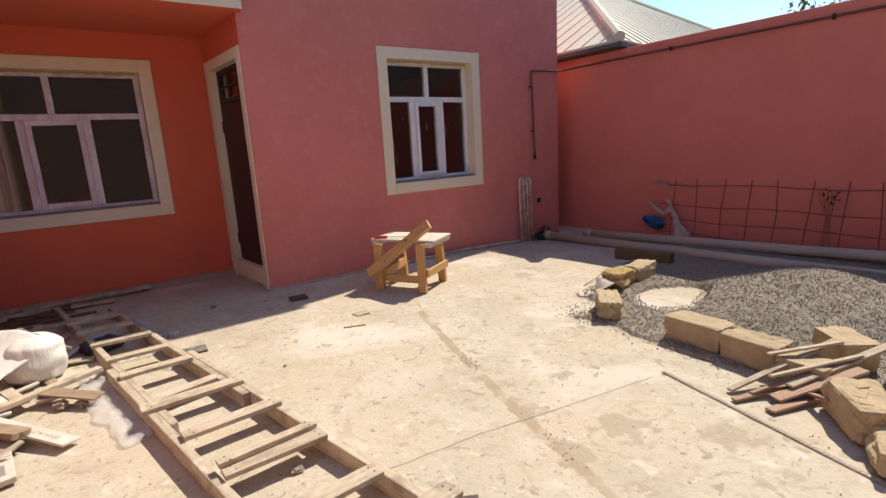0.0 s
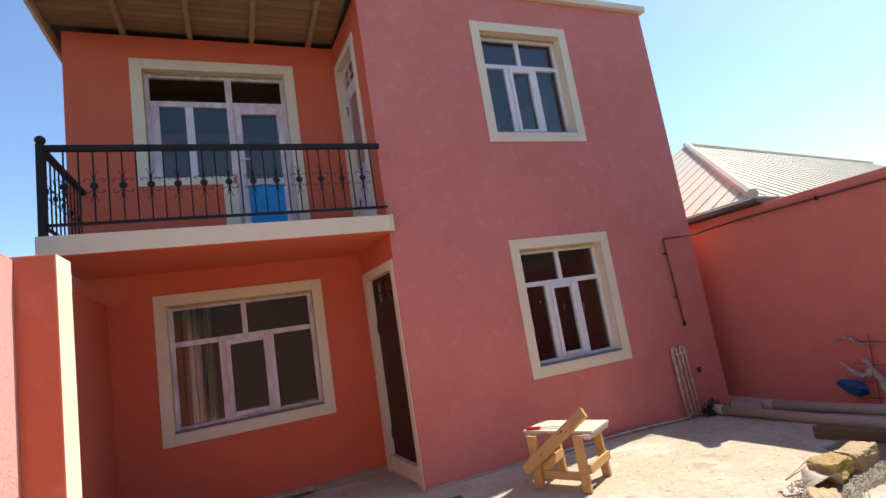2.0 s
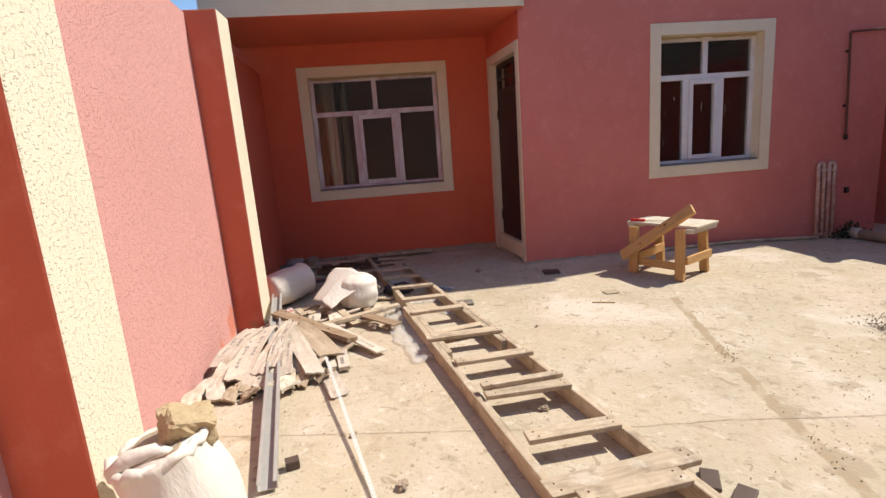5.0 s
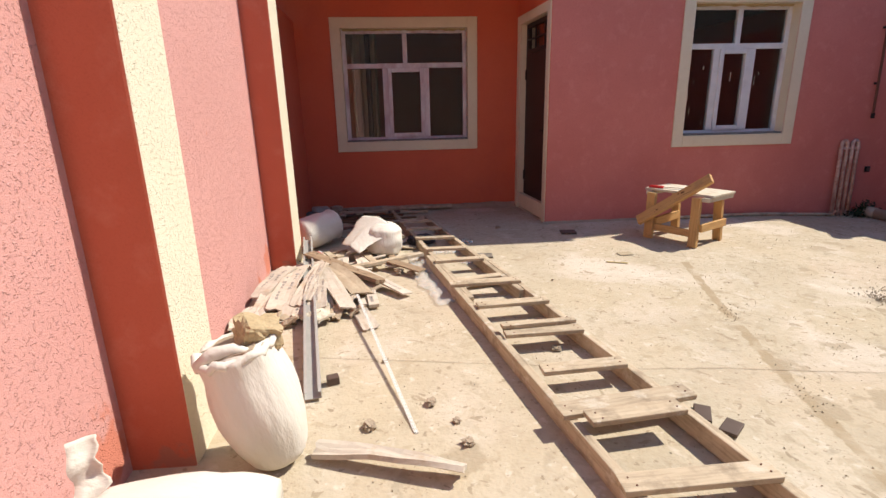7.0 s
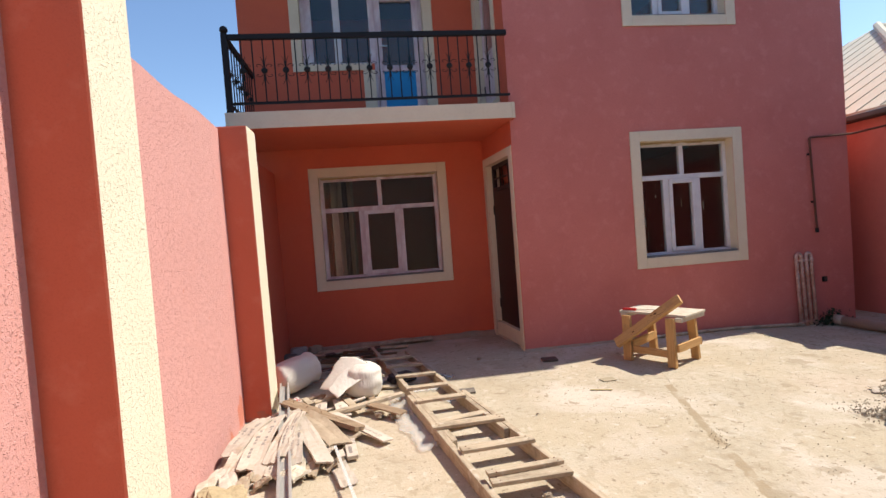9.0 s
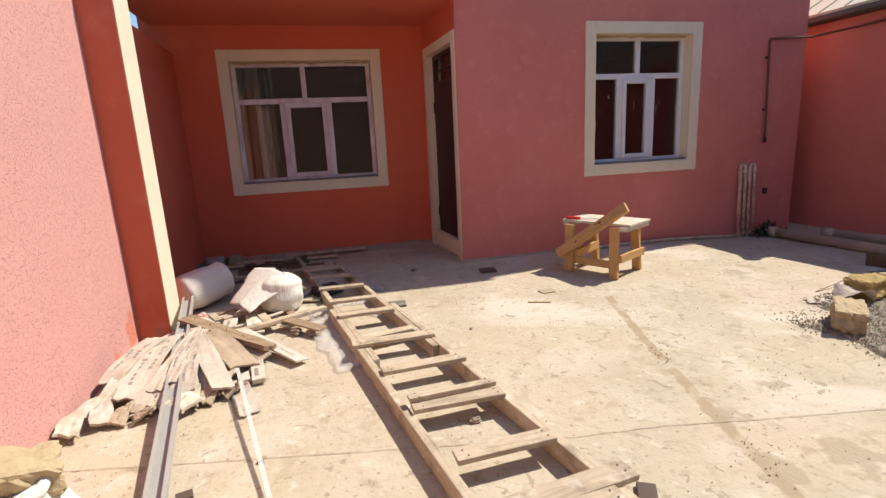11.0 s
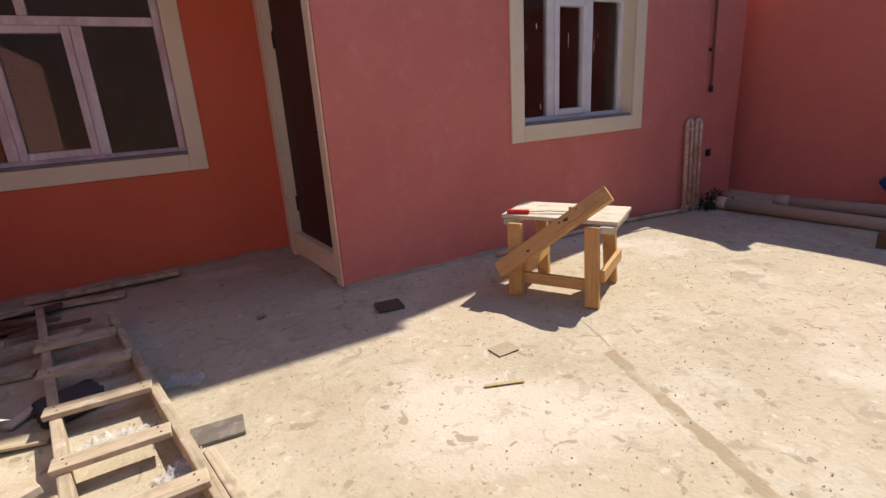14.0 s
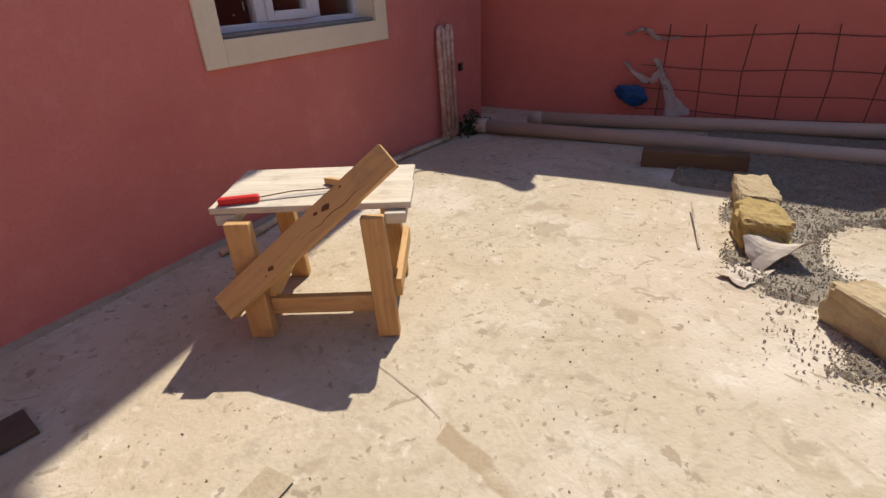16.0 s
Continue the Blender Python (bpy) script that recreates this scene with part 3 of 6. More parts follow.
pilaster(3.725, 4.03, -1.088, 2.45, 0.005)
pilaster(1.215, 1.545, -1.025, 2.48, 0.0)
WX = 6.45
wall("wall_east", boxm(WX, WX + 0.2, -4.0, 6.2, -0.11, 2.54, bevel=0.02), wall_red, "dusky red stucco boundary wall in shade")
# Added, never in view: closes the yard and darkens the lower panes' reflections.
wall("wall_south", boxm(-8.0, 12.0, -4.2, -4.0, -0.11, 4.8), old_render, "unseen tall plain wall added behind the yard to keep sky out of the panes")
# Two invented walls out of view; slanting window reflections meet them instead of sky.
wall("wall_far_west", boxm(-9.3, -9.0, -14.0, 0.5, -0.11, 6.0), old_render, "unseen plain wall added beyond the yard to block sky reflections in the windows")
wall("wall_far_neighbour", boxm(13.0, 13.3, -14.0, 0.2, -0.11, 6.0), old_render, "unseen plain wall added beyond the yard to block sky reflections in the windows")


def ground_line(name, pts, wd, mat, label, cat, jitter=0.0, gaps=0.0, h=0.0035):
    """A thin raised or dark line that follows the slab, with uneven width and gaps."""
    bm = bmesh.new()
    pts = [Vector((*p, 0)) for p in pts]
    prev = None
    for a, b in zip(pts, pts[1:]):
        n = max(2, int((b - a).length / 0.03))
        d = (b - a).normalized()
        sd = Vector((-d.y, d.x, 0))
        for k in range(n):
            p = a.lerp(b, k / n) + sd * jitter * noise.noise(Vector((a.x * 3 + k * 0.35, a.y * 3, 1)))
            w2 = wd * (1 + 0.4 * noise.noise(Vector((p.x * 6, p.y * 6, 2))) + 0.5 * noise.noise(Vector((p.x * 21, p.y * 21, 2))))
            if gaps and noise.noise(Vector((p.x * 5, p.y * 5, 7))) < gaps - 0.6:
                prev = None
                continue
            ring = [bm.verts.new((p.x + sd.x * w2 * s, p.y + sd.y * w2 * s, yard_height(p.x, p.y) + h)) for s in (-0.5, 0.5)]
            if prev:
                bm.faces.new((prev[0], ring[0], ring[1], prev[1]))
            prev = ring
    bmesh.ops.recalc_face_normals(bm, faces=bm.faces)
    for f in bm.faces:
        if f.normal.z < 0:
            f.normal_flip()
    tagged(part(name, bm, mat), label, cat, kind="structure")


ground_line("trim_joint", [(-1.25, 2.17), (0.14, 1.878), (1.05, 1.685), (1.46, 1.64), (2.6, 1.42)], 0.003, mortar, "thin dark joint across the concrete slab", "joint", 0.004)
ground_line("trim_crack", [(2.45, 3.8), (2.40, 3.66), (2.36, 3.54), (2.30, 3.40)], 0.0028, mortar, "hairline crack in the concrete slab", "crack", 0.01)
ground_line("trim_crack_wide", [(3.1, 4.6), (3.5, 4.2), (3.55, 3.7), (4.0, 3.3)], 0.0025, mortar, "hairline crack in the concrete slab", "crack", 0.05, 0.5)
bm = bmesh.new()
prev = None
for k in range(60):
    x = SX - 0.01 + 4.4 * k / 59
    w2, h2 = 0.035 + 0.03 * noise.noise(Vector((x * 3, 1, 4))), 0.012 + 0.012 * noise.noise(Vector((x * 5, 5, 1)))
    ring = [bm.verts.new(p) for p in ((x, FY - 0.001, -0.07), (x, FY - 0.001, h2 + 0.012 + yard_height(x, FY)), (x, FY - w2 * 0.6, h2 + yard_height(x, FY)), (x, FY - w2 - 0.03, -0.07))]
    if prev:
        for q in range(3):
            bm.faces.new((prev[q], ring[q], ring[q + 1], prev[q + 1]))
    prev = ring
bmesh.ops.recalc_face_normals(bm, faces=bm.faces)
tagged(part("trim_wall_foot", bm, mortar), "dirty mortar fillet along the foot of the front wall", "mortar", kind="structure")

# ---- windows and doors ----
def surround(parent, put, u0, u1, z0, z1, w, foot=True):
    """Four flat bands round an opening, 18 mm proud of the wall. put(u, d, z): d is metres out of the wall."""
    def band(a, b, c, d, name):
        bm = bmesh.new()
        vs = [put(u, o, z) for z in (c, d) for o in (0.001, 0.018) for u in (a, b)]
        v = [bm.verts.new(p) for p in vs]
        for q in ((0, 2, 3, 1), (4, 5, 7, 6), (0, 1, 5, 4), (2, 6, 7, 3), (0, 4, 6, 2), (1, 3, 7, 5)):
            bm.faces.new([v[i] for i in q])
        bmesh.ops.recalc_face_normals(bm, faces=bm.faces)
        bmesh.ops.bevel(bm, geom=bm.edges[:], offset=0.003, segments=1, affect="EDGES")
        part(name, bm, cream, parent)
    band(u0 - w, u0, z0 - (w if foot else 0), z1 + w, "jamb_band")
    band(u1, u1 + w, z0 - (w if foot else 0), z1 + w, "jamb_band")
    band(u0, u1, z1, z1 + w, "head_band")
    if foot:
        band(u0, u1, z0 - w, z0, "sill_band")


def bar(parent, put, u0, u1, z0, z1, d0, d1, name, mat):
    bm = bmesh.new()
    v = [bm.verts.new(put(u, d, z)) for z in (z0, z1) for d in (d0, d1) for u in (u0, u1)]
    for q in ((0, 2, 3, 1), (4, 5, 7, 6), (0, 1, 5, 4), (2, 6, 7, 3), (0, 4, 6, 2), (1, 3, 7, 5)):
        bm.faces.new([v[i] for i in q])
    bmesh.ops.recalc_face_normals(bm, faces=bm.faces)
    if mat is not glass and min(u1 - u0, z1 - z0, d1 - d0) > 0.012:
        bmesh.ops.bevel(bm, geom=bm.edges[:], offset=0.004, segments=1, affect="EDGES")
    return part(name, bm, mat, parent)


def foam_bead(parent, put, u0, u1, z, d):
    bm = bmesh.new()
    pts = []
    k = int((u1 - u0) / 0.04)
    for i in range(k + 1):
        pts.append(put(u0 + (u1 - u0) * i / k, d + 0.006 * random.random(), z + 0.012 * (random.random() - 0.5)))
    tube(bm, pts, [0.012 + 0.01 * random.random() for _ in pts], 7)
    part("foam_bead", bm, foam, parent, "yellowed expanding foam bead")


def casement(name, label, put, u0, u1, z0, z1, splits, transom, plastic, depth=-0.12, sash=1):
    """A plastic window of a transom light above and upright lights below, one of them a sash, in a cream surround."""
    w = tagged(thing(name, label, "window"), kind="structure")
    f, d0, d1 = 0.05, depth - 0.06, depth
    bar(w, put, u0, u0 + f, z0, z1, d0, d1, "frame_stile", plastic)
    bar(w, put, u1 - f, u1, z0, z1, d0, d1, "frame_stile", plastic)
    bar(w, put, u0 + f, u1 - f, z0, z0 + f, d0, d1, "frame_rail", plastic)
    bar(w, put, u0 + f, u1 - f, z1 - f, z1, d0, d1, "frame_rail", plastic)
    bar(w, put, u0 + f, u1 - f, transom - 0.03, transom + 0.03, d0, d1, "transom", plastic)
    mid = (u0 + u1) / 2
    bar(w, put, mid - 0.03, mid + 0.03, transom + 0.03, z1 - f, d0, d1, "mullion", plastic)
    for s in splits:
        bar(w, put, s - 0.035, s + 0.035, z0 + f, transom - 0.03, d0, d1, "mullion", plastic)
    edges = [u0 + f - 0.035, *splits, u1 - f + 0.035]
    for i in range(len(edges) - 1):
        a, b = edges[i] + 0.035, edges[i + 1] - 0.035
        c, e = z0 + f, transom - 0.03
        if i == sash:
            s = tagged(bar(w, put, a, a + 0.05, c, e, d0 + 0.005, d1 + 0.014, "sash", plastic))
            bar(s, put, b - 0.05, b, c, e, d0 + 0.005, d1 + 0.014, "sash_stile", plastic)
            bar(s, put, a + 0.05, b - 0.05, c, c + 0.05, d0 + 0.005, d1 + 0.014, "sash_rail", plastic)
            bar(s, put, a + 0.05, b - 0.05, e - 0.05, e, d0 + 0.005, d1 + 0.014, "sash_rail", plastic)
            a, b, c, e = a + 0.045, b - 0.045, c + 0.045, e - 0.045
        bar(w, put, a - 0.004, b + 0.004, c - 0.004, e + 0.004, d0 + 0.026, d0 + 0.034, "pane", glass)
    bar(w, put, u0 + f - 0.004, mid - 0.026, transom + 0.026, z1 - f + 0.004, d0 + 0.026, d0 + 0.034, "pane", glass)
    bar(w, put, mid + 0.026, u1 - f + 0.004, transom + 0.026, z1 - f + 0.004, d0 + 0.026, d0 + 0.034, "pane", glass)
    surround(w, put, u0, u1, z0, z1, 0.125)
    bar(w, put, u0 + 0.002, u1 - 0.002, z0 + 0.001, z0 + 0.02, depth + 0.001, -0.004, "window_sill", sill_grey)
    foam_bead(w, put, u0 + 0.02, u1 - 0.02, z1 - 0.006, depth + 0.014)
    return w


front = lambda u, d, z: (u, FY - d, z)
back = lambda u, d, z: (u, RY - d, z)
side = lambda u, d, z: (SX - 0.068 * (u - FY - 0.1) - d, u, z)
window_1 = casement("window_1", "white plastic casement window in a cream surround on the pink ground floor", front, *LW, (3.489, 3.92), 1.935, pvc_white)
rnd = random.Random(3)
for k in range(11):
    u = rnd.choice((rnd.uniform(3.2, 3.45), rnd.uniform(3.58, 3.8), rnd.uniform(3.2, 3.45), rnd.uniform(3.95, 4.1)))
    z = rnd.uniform(1.05, 1.85)
    l = rnd.choice((0.008, 0.012, 0.02, 0.04, 0.1))
    bar(window_1, front, u, u + rnd.uniform(0.003, 0.007), z, min(z + l, 1.88), -0.1459, -0.1448, "paint_drip", cream)
casement("window_2", "white plastic casement window in a cream surround on the upper floor", front, *UW, (3.489, 3.92), 4.85, pvc_white)
casement("window_3", "film-streaked plastic casement window in a cream surround in the porch", back, *RW, (-0.268, 0.268), 1.868, pvc, -0.10)

# balcony door with a side window
w = tagged(thing("door_1", "white plastic balcony door with a blue lower panel and side window", "door"), kind="structure")
d0, d1 = -0.16, -0.10
u0, us, u1, zs, z1 = -0.874, 0.065, 0.757, 3.80, 5.19
for a, b, c, e in ((u0, u0 + 0.05, zs, z1), (us - 0.04, us + 0.04, 2.9, z1), (u1 - 0.05, u1, 2.9, z1)):
    bar(w, back, a, b, c, e, d0, d1, "frame_stile", pvc)
for a, b, c, e in ((u0 + 0.05, us - 0.04, zs, zs + 0.05), (u0 + 0.05, us - 0.04, z1 - 0.05, z1), (us + 0.04, u1 - 0.05, z1 - 0.05, z1), (u0 + 0.05, us - 0.04, 4.76, 4.83), (us + 0.04, u1 - 0.05, 4.76, 4.83)):
    bar(w, back, a, b, c, e, d0, d1, "frame_rail", pvc)
bar(w, back, -0.45, -0.36, zs + 0.05, 4.76, d0, d1, "mullion", pvc_white)
bar(w, back, u0 + 0.05, u0 + 0.14, zs + 0.05, 4.76, d0 + 0.005, d1 + 0.012, "sash_stile", pvc)
for a, b, c, e in ((u0 + 0.13, -0.445, zs + 0.045, 4.765), (-0.365, us - 0.035, zs + 0.045, 4.765), (u0 + 0.045, us - 0.035, 4.825, z1 - 0.045), (us + 0.035, u1 - 0.045, 4.825, z1 - 0.045)):
    bar(w, back, a, b, c, e, d0 + 0.026, d0 + 0.034, "pane", glass)
leaf = bar(w, back, us + 0.042, us + 0.125, 2.9, 4.758, d0 + 0.004, d1 + 0.015, "door_leaf", pvc)
bar(leaf, back, u1 - 0.135, u1 - 0.052, 2.9, 4.758, d0 + 0.004, d1 + 0.015, "leaf_stile", pvc)
for c, e in ((2.9, 2.98), (3.72, 3.80), (4.67, 4.758)):
    bar(leaf, back, us + 0.125, u1 - 0.135, c, e, d0 + 0.004, d1 + 0.015, "leaf_rail", pvc)
bar(leaf, back, us + 0.12, u1 - 0.13, 2.975, 3.725, d0 + 0.02, d0 + 0.05, "panel", blue_film)
bar(leaf, back, us + 0.12, u1 - 0.13, 3.795, 4.675, d0 + 0.026, d0 + 0.034, "pane", glass)
hb = bmesh.new()
tube(hb, [(us + 0.085, RY + 0.085, 4.05), (us + 0.085, RY + 0.035, 4.05), (us + 0.19, RY + 0.03, 4.04)], 0.011, 8)
part("handle", hb, pvc_white, leaf)
bar(w, back, us - 0.16, us, 2.872, zs - 0.091, 0.001, 0.018, "jamb_band", cream)
bar(w, back, us - 0.16, us - 0.04, zs - 0.09, zs, 0.001, 0.0185, "sill_band", cream)
bar(w, back, u1, u1 + 0.13, 2.872, z1 + 0.13, 0.001, 0.018, "jamb_band", cream)
bar(w, back, us - 0.159, u1, z1, z1 + 0.13, 0.001, 0.018, "head_band", cream)
bar(w, back, u0 - 0.13, u0, zs - 0.09, z1 + 0.13, 0.001, 0.018, "jamb_band", cream)
bar(w, back, u0, us - 0.16, zs - 0.09, zs, 0.001, 0.018, "sill_band", cream)
bar(w, back, u0, us - 0.16, z1, z1 + 0.13, 0.001, 0.018, "head_band", cream)
foam_bead(w, back, u0 + 0.02, u1 - 0.02, z1 - 0.006, d1 + 0.014)


def side_door(name, label, y0, y1, z0, z1, mat, glazed):
    w = tagged(thing(name, label, "door"), kind="structure")
    surround(w, side, y0, y1, z0, z1, 0.1, False)
    d0, d1 = -0.13, -0.07
    bar(w, side, y0, y0 + 0.05, z0, z1, d0, d1, "frame_stile", mat)
    bar(w, side, y1 - 0.05, y1, z0, z1, d0, d1, "frame_stile", mat)
    bar(w, side, y0 + 0.05, y1 - 0.05, z1 - 0.05, z1, d0, d1, "frame_rail", mat)
    bar(w, side, y0, y1, z0 + 0.02, z0 + 0.2, -0.066, -0.004, "threshold", cream)
    c = z0 + 0.2
    leaf = bar(w, side, y0 + 0.052, y1 - 0.052, c, z1 - 0.36, d0 + 0.01, d1 + 0.012, "door_leaf", mat)
    t0, t1 = z1 - 0.355, z1 - 0.052
    bar(w, side, y0 + 0.052, y1 - 0.052, t0, t0 + 0.05, d0 + 0.008, d1 + 0.01, "transom_rail", mat)
    bar(w, side, y0 + 0.045, y1 - 0.045, t0 + 0.045, t1 + 0.005, d0 + 0.026, d0 + 0.034, "pane", glass)
    for k in (1, 2):
        u = y0 + (y1 - y0) * k / 3
        bar(w, side, u - 0.008, u + 0.008, t0 + 0.05, t1, d0 + 0.036, d1, "glazing_bar", mat)
    bar(w, side, y0 + 0.052, y1 - 0.052, (t0 + t1) / 2 + 0.01, (t0 + t1) / 2 + 0.026, d0 + 0.037, d1 - 0.001, "glazing_bar", mat)
    for z in (z0 + 0.45, z1 - 0.6):
        bm = bmesh.new()
        tube(bm, [side(y1 - 0.052, d1 + 0.015, z - 0.06), side(y1 - 0.052, d1 + 0.015, z + 0.06)], 0.012, 8)
        part("hinge", bm, steel_black, leaf)
    if glazed:
        bar(leaf, side, y0 + 0.16, y1 - 0.16, z0 + 0.9, z1 - 0.5, d1 + 0.0125, d1 + 0.016, "pane", glass)
    bm = bmesh.new()
    tube(bm, [side(y0 + 0.12, d1 + 0.012, z0 + 1.05), side(y0 + 0.12, d1 + 0.05, z0 + 1.05), side(y0 + 0.22, d1 + 0.05, z0 + 1.05)], 0.009, 8)
    part("handle", bm, steel_black, leaf)


side_door("door_2", "dark brown steel entrance door with a small glazed transom", *D1[:2], 0.0, D1[3], door_brown, False)
side_door("door_3", "white plastic upper side door in a cream surround", *D2[:2], 2.872, D2[3], pvc, True)


# curtains behind the porch window
def curtain(x0, x1, y, z0, z1, waves, amp, mat, label):
    bm = bmesh.new()
    n = 60
    cols = []
    for i in range(n + 1):
        s = i / n
        yy = y + amp * math.sin(s * waves * 6.283) + 0.3 * amp * math.sin(s * waves * 15.1 + 1)
        cols.append([bm.verts.new((x0 + (x1 - x0) * s, yy + 0.01 * k, z0 + (z1 - z0) * k / 3)) for k in range(4)])
    for a, b in zip(cols, cols[1:]):
        for k in range(3):
            bm.faces.new((a[k], b[k], b[k + 1], a[k + 1]))
    thicken(bm, 0.004)
    tagged(part("curtain", bm, mat, smooth=True), label, "curtain", "curtains of the porch window")


curtain(-0.76, -0.37, 6.53, 0.021, 2.688, 3, 0.03, fabric, "beige curtain behind the porch window")
curtain(-0.52, -0.45, 6.47, 0.021, 2.688, 1, 0.015, fabric_red, "dark red curtain behind the porch window")

# ---- balcony railing ----
rail = thing("balcony_railing", "black wrought-iron balcony railing with scrolls and round knobs", "railing")
RX0, RX1, RYF = -1.52, 1.50, 4.965
part("post", boxm(RX0 - 0.03, RX0 + 0.03, RYF - 0.03, RYF + 0.03, 2.868, 3.70, bevel=0.004), steel_black, rail)
bm = bmesh.new()
bmesh.ops.create_uvsphere(bm, u_segments=14, v_segments=9, radius=0.042, matrix=Matrix.Translation((RX0, RYF, 3.74)))
part("post_ball", bm, steel_black, rail, smooth=True)
part("top_rail", boxm(RX0 + 0.03, RX1 + 0.024, RYF - 0.024, RYF + 0.024, 3.635, 3.69, bevel=0.005), steel_black, rail)
part("bottom_rail", boxm(RX0 + 0.03, RX1 + 0.024, RYF - 0.012, RYF + 0.012, 2.955, 2.98), steel_black, rail)
part("side_top_rail", boxm(RX0 - 0.024, RX0 + 0.024, RYF + 0.03, RY - 0.004, 3.635, 3.69, bevel=0.005), steel_black, rail)
part("side_bottom_rail", boxm(RX0 - 0.012, RX0 + 0.012, RYF + 0.03, RY - 0.004, 2.955, 2.98), steel_black, rail)


def baluster_mesh(knob):
    bm = bmesh.new()
    box(bm, -0.006, 0.006, -0.006, 0.006, 2.98, 3.635)
    if knob:
        bmesh.ops.create_uvsphere(bm, u_segments=12, v_segments=8, radius=0.034, matrix=Matrix.Translation((0, 0, 3.31)) @ Matrix.Diagonal((1, 0.55, 1, 1)))
        for sx in (-1, 1):
            for sz in (-1, 1):
                pts = []
                for k in range(11):
                    a = k / 10
                    ang = a * 4.4
                    r = 0.042 * (1 - 0.72 * a)
                    pts.append((sx * (0.058 - r * math.cos(ang)), 0, 3.31 + sz * (0.038 + 0.012 * a + r * math.sin(ang) * 0.75)))
                tube(bm, pts, 0.0035, 5)
                tube(bm, [(sx * 0.004, 0, 3.31 + sz * 0.03), (sx * 0.012, 0, 3.31 + sz * 0.1), (sx * 0.035, 0, 3.31 + sz * 0.15)], [0.005, 0.004, 0.002], 5)
    me = bpy.data.meshes.new("baluster")
    bm.to_mesh(me)
    bm.free()
    me.materials.append(steel_black)
    return me


plain, knobbed = baluster_mesh(False), baluster_mesh(True)
for k in range(26):
    ob = new("baluster", plain if k % 2 else knobbed)
    ob.location = (-1.361 + 0.1106 * k, RYF, 0)
    ob.parent = rail
for k in range(1, 11):
    ob = new("baluster", knobbed if k % 2 else plain)
    ob.location, ob.rotation_euler = (RX0, RYF + (RY - RYF) * k / 11, 0), (0, 0, radians(90))
    ob.parent = rail

# ---- gas pipe, radiator, socket and conduit on the front ----
bm = bmesh.new()
tube(bm, [(5.415, 5.012, 1.13), (5.37, 5.012, 2.29), (5.378, 5.012, 2.305), (5.99, 5.012, 2.33), (6.40, 4.78, 2.40), (6.415, 4.5, 2.41), (6.415, -3.9, 2.41)], 0.013, 8)
gp = thing("gas_pipe", "dark painted gas pipe along the house front and boundary wall", "pipe")
part("pipe", bm, rust, gp)
bm = bmesh.new()
tube(bm, [(5.417, 5.012, 1.11), (5.414, 5.012, 1.17)], 0.02, 8)
part("end_cap", bm, steel_black, gp)
for y in (3.6, 1.9, 0.2):
    part("clip", boxm(6.40, 6.449, y - 0.012, y + 0.012, 2.385, 2.435), steel_black, gp)
for z in (1.5, 2.1):
    part("clip", boxm(5.40 - 0.04 * (z - 1.5) - 0.02, 5.40 - 0.04 * (z - 1.5) + 0.02, 5.02, 5.049, z - 0.012, z + 0.012), steel_black, gp)
rad = thing("radiator", "old bent-pipe radiator with peeling pale paint leaning on the wall", "radiator", at=pose(5.195, 4.975, yard_height(5.2, 4.97), -2.2, 0, 0))
for x in (-0.104, 0.034):
    bm = bmesh.new()
    tube(bm, [(x, 0, 0.0), (x, 0, 0.86), (x + 0.006, 0, 0.885), (x + 0.022, 0, 0.9), (x + 0.048, 0, 0.9), (x + 0.064, 0, 0.885), (x + 0.07, 0, 0.86), (x + 0.07, 0, 0.0)], 0.021, 12)
    part("bent_pipe", bm, radiator_mat, rad, smooth=True)
for z in (0.04, 0.80):
    part("spacer_bar", boxm(-0.13, 0.13, -0.012, 0.012, z, z + 0.03, bevel=0.003), radiator_mat, rad)
so = thing("outlet_box", "small dark electrical outlet box on the pink wall", "outlet")
part("box", boxm(5.485, 5.545, 5.03, 5.049, 0.475, 0.54, bevel=0.004), steel_black, so)
part("socket_face", boxm(5.497, 5.533, 5.024, 5.0295, 0.487, 0.528), tile_dark, so)
bm = bmesh.new()
tube(bm, [(x, y, yard_height(x, y) + 0.022) for x, y in ((2.72, 4.92), (3.3, 4.985), (4.1, 4.98), (4.6, 4.99), (4.9, 4.985), (5.1, 4.95))], 0.02, 10)
tagged(part("conduit", bm, wood_old, smooth=True), "dusty grey conduit lying along the foot of the wall", "conduit")


def leaves(bm, centre, spread, count, size, seed):
    rnd = random.Random(seed)
    for _ in range(count):
        p = Vector([rnd.gauss(0, 1) * s for s in spread]) + Vector(centre)
        e = Euler((rnd.uniform(-1.2, 1.2), rnd.uniform(-1.2, 1.2), rnd.uniform(0, 6.3))).to_matrix()
        s = size * rnd.uniform(0.6, 1.3)
        v = [bm.verts.new(p + e @ Vector(q) * s) for q in ((-0.5, 0, 0), (0, 0.28, 0.05), (0.55, 0, -0.05), (0, -0.28, 0.05))]
        bm.faces.new(v)


weed = thing("weed", "dark green weed growing at the foot of the wall", "plant", at=pose(5.47, 4.9, yard_height(5.47, 4.9)))
bm = bmesh.new()
rnd = random.Random(14)
for k in range(12):
    a, r, h = k * 2.4, rnd.uniform(0.06, 0.17), rnd.uniform(0.06, 0.17)
    tube(bm, [(0, 0, 0), (0.5 * r * math.cos(a), 0.35 * r * math.sin(a), 0.7 * h), (r * math.cos(a), 0.7 * r * math.sin(a), h)], [0.004, 0.003, 0.001], 5)
part("stems", bm, weed_mat, weed)
bm = bmesh.new()
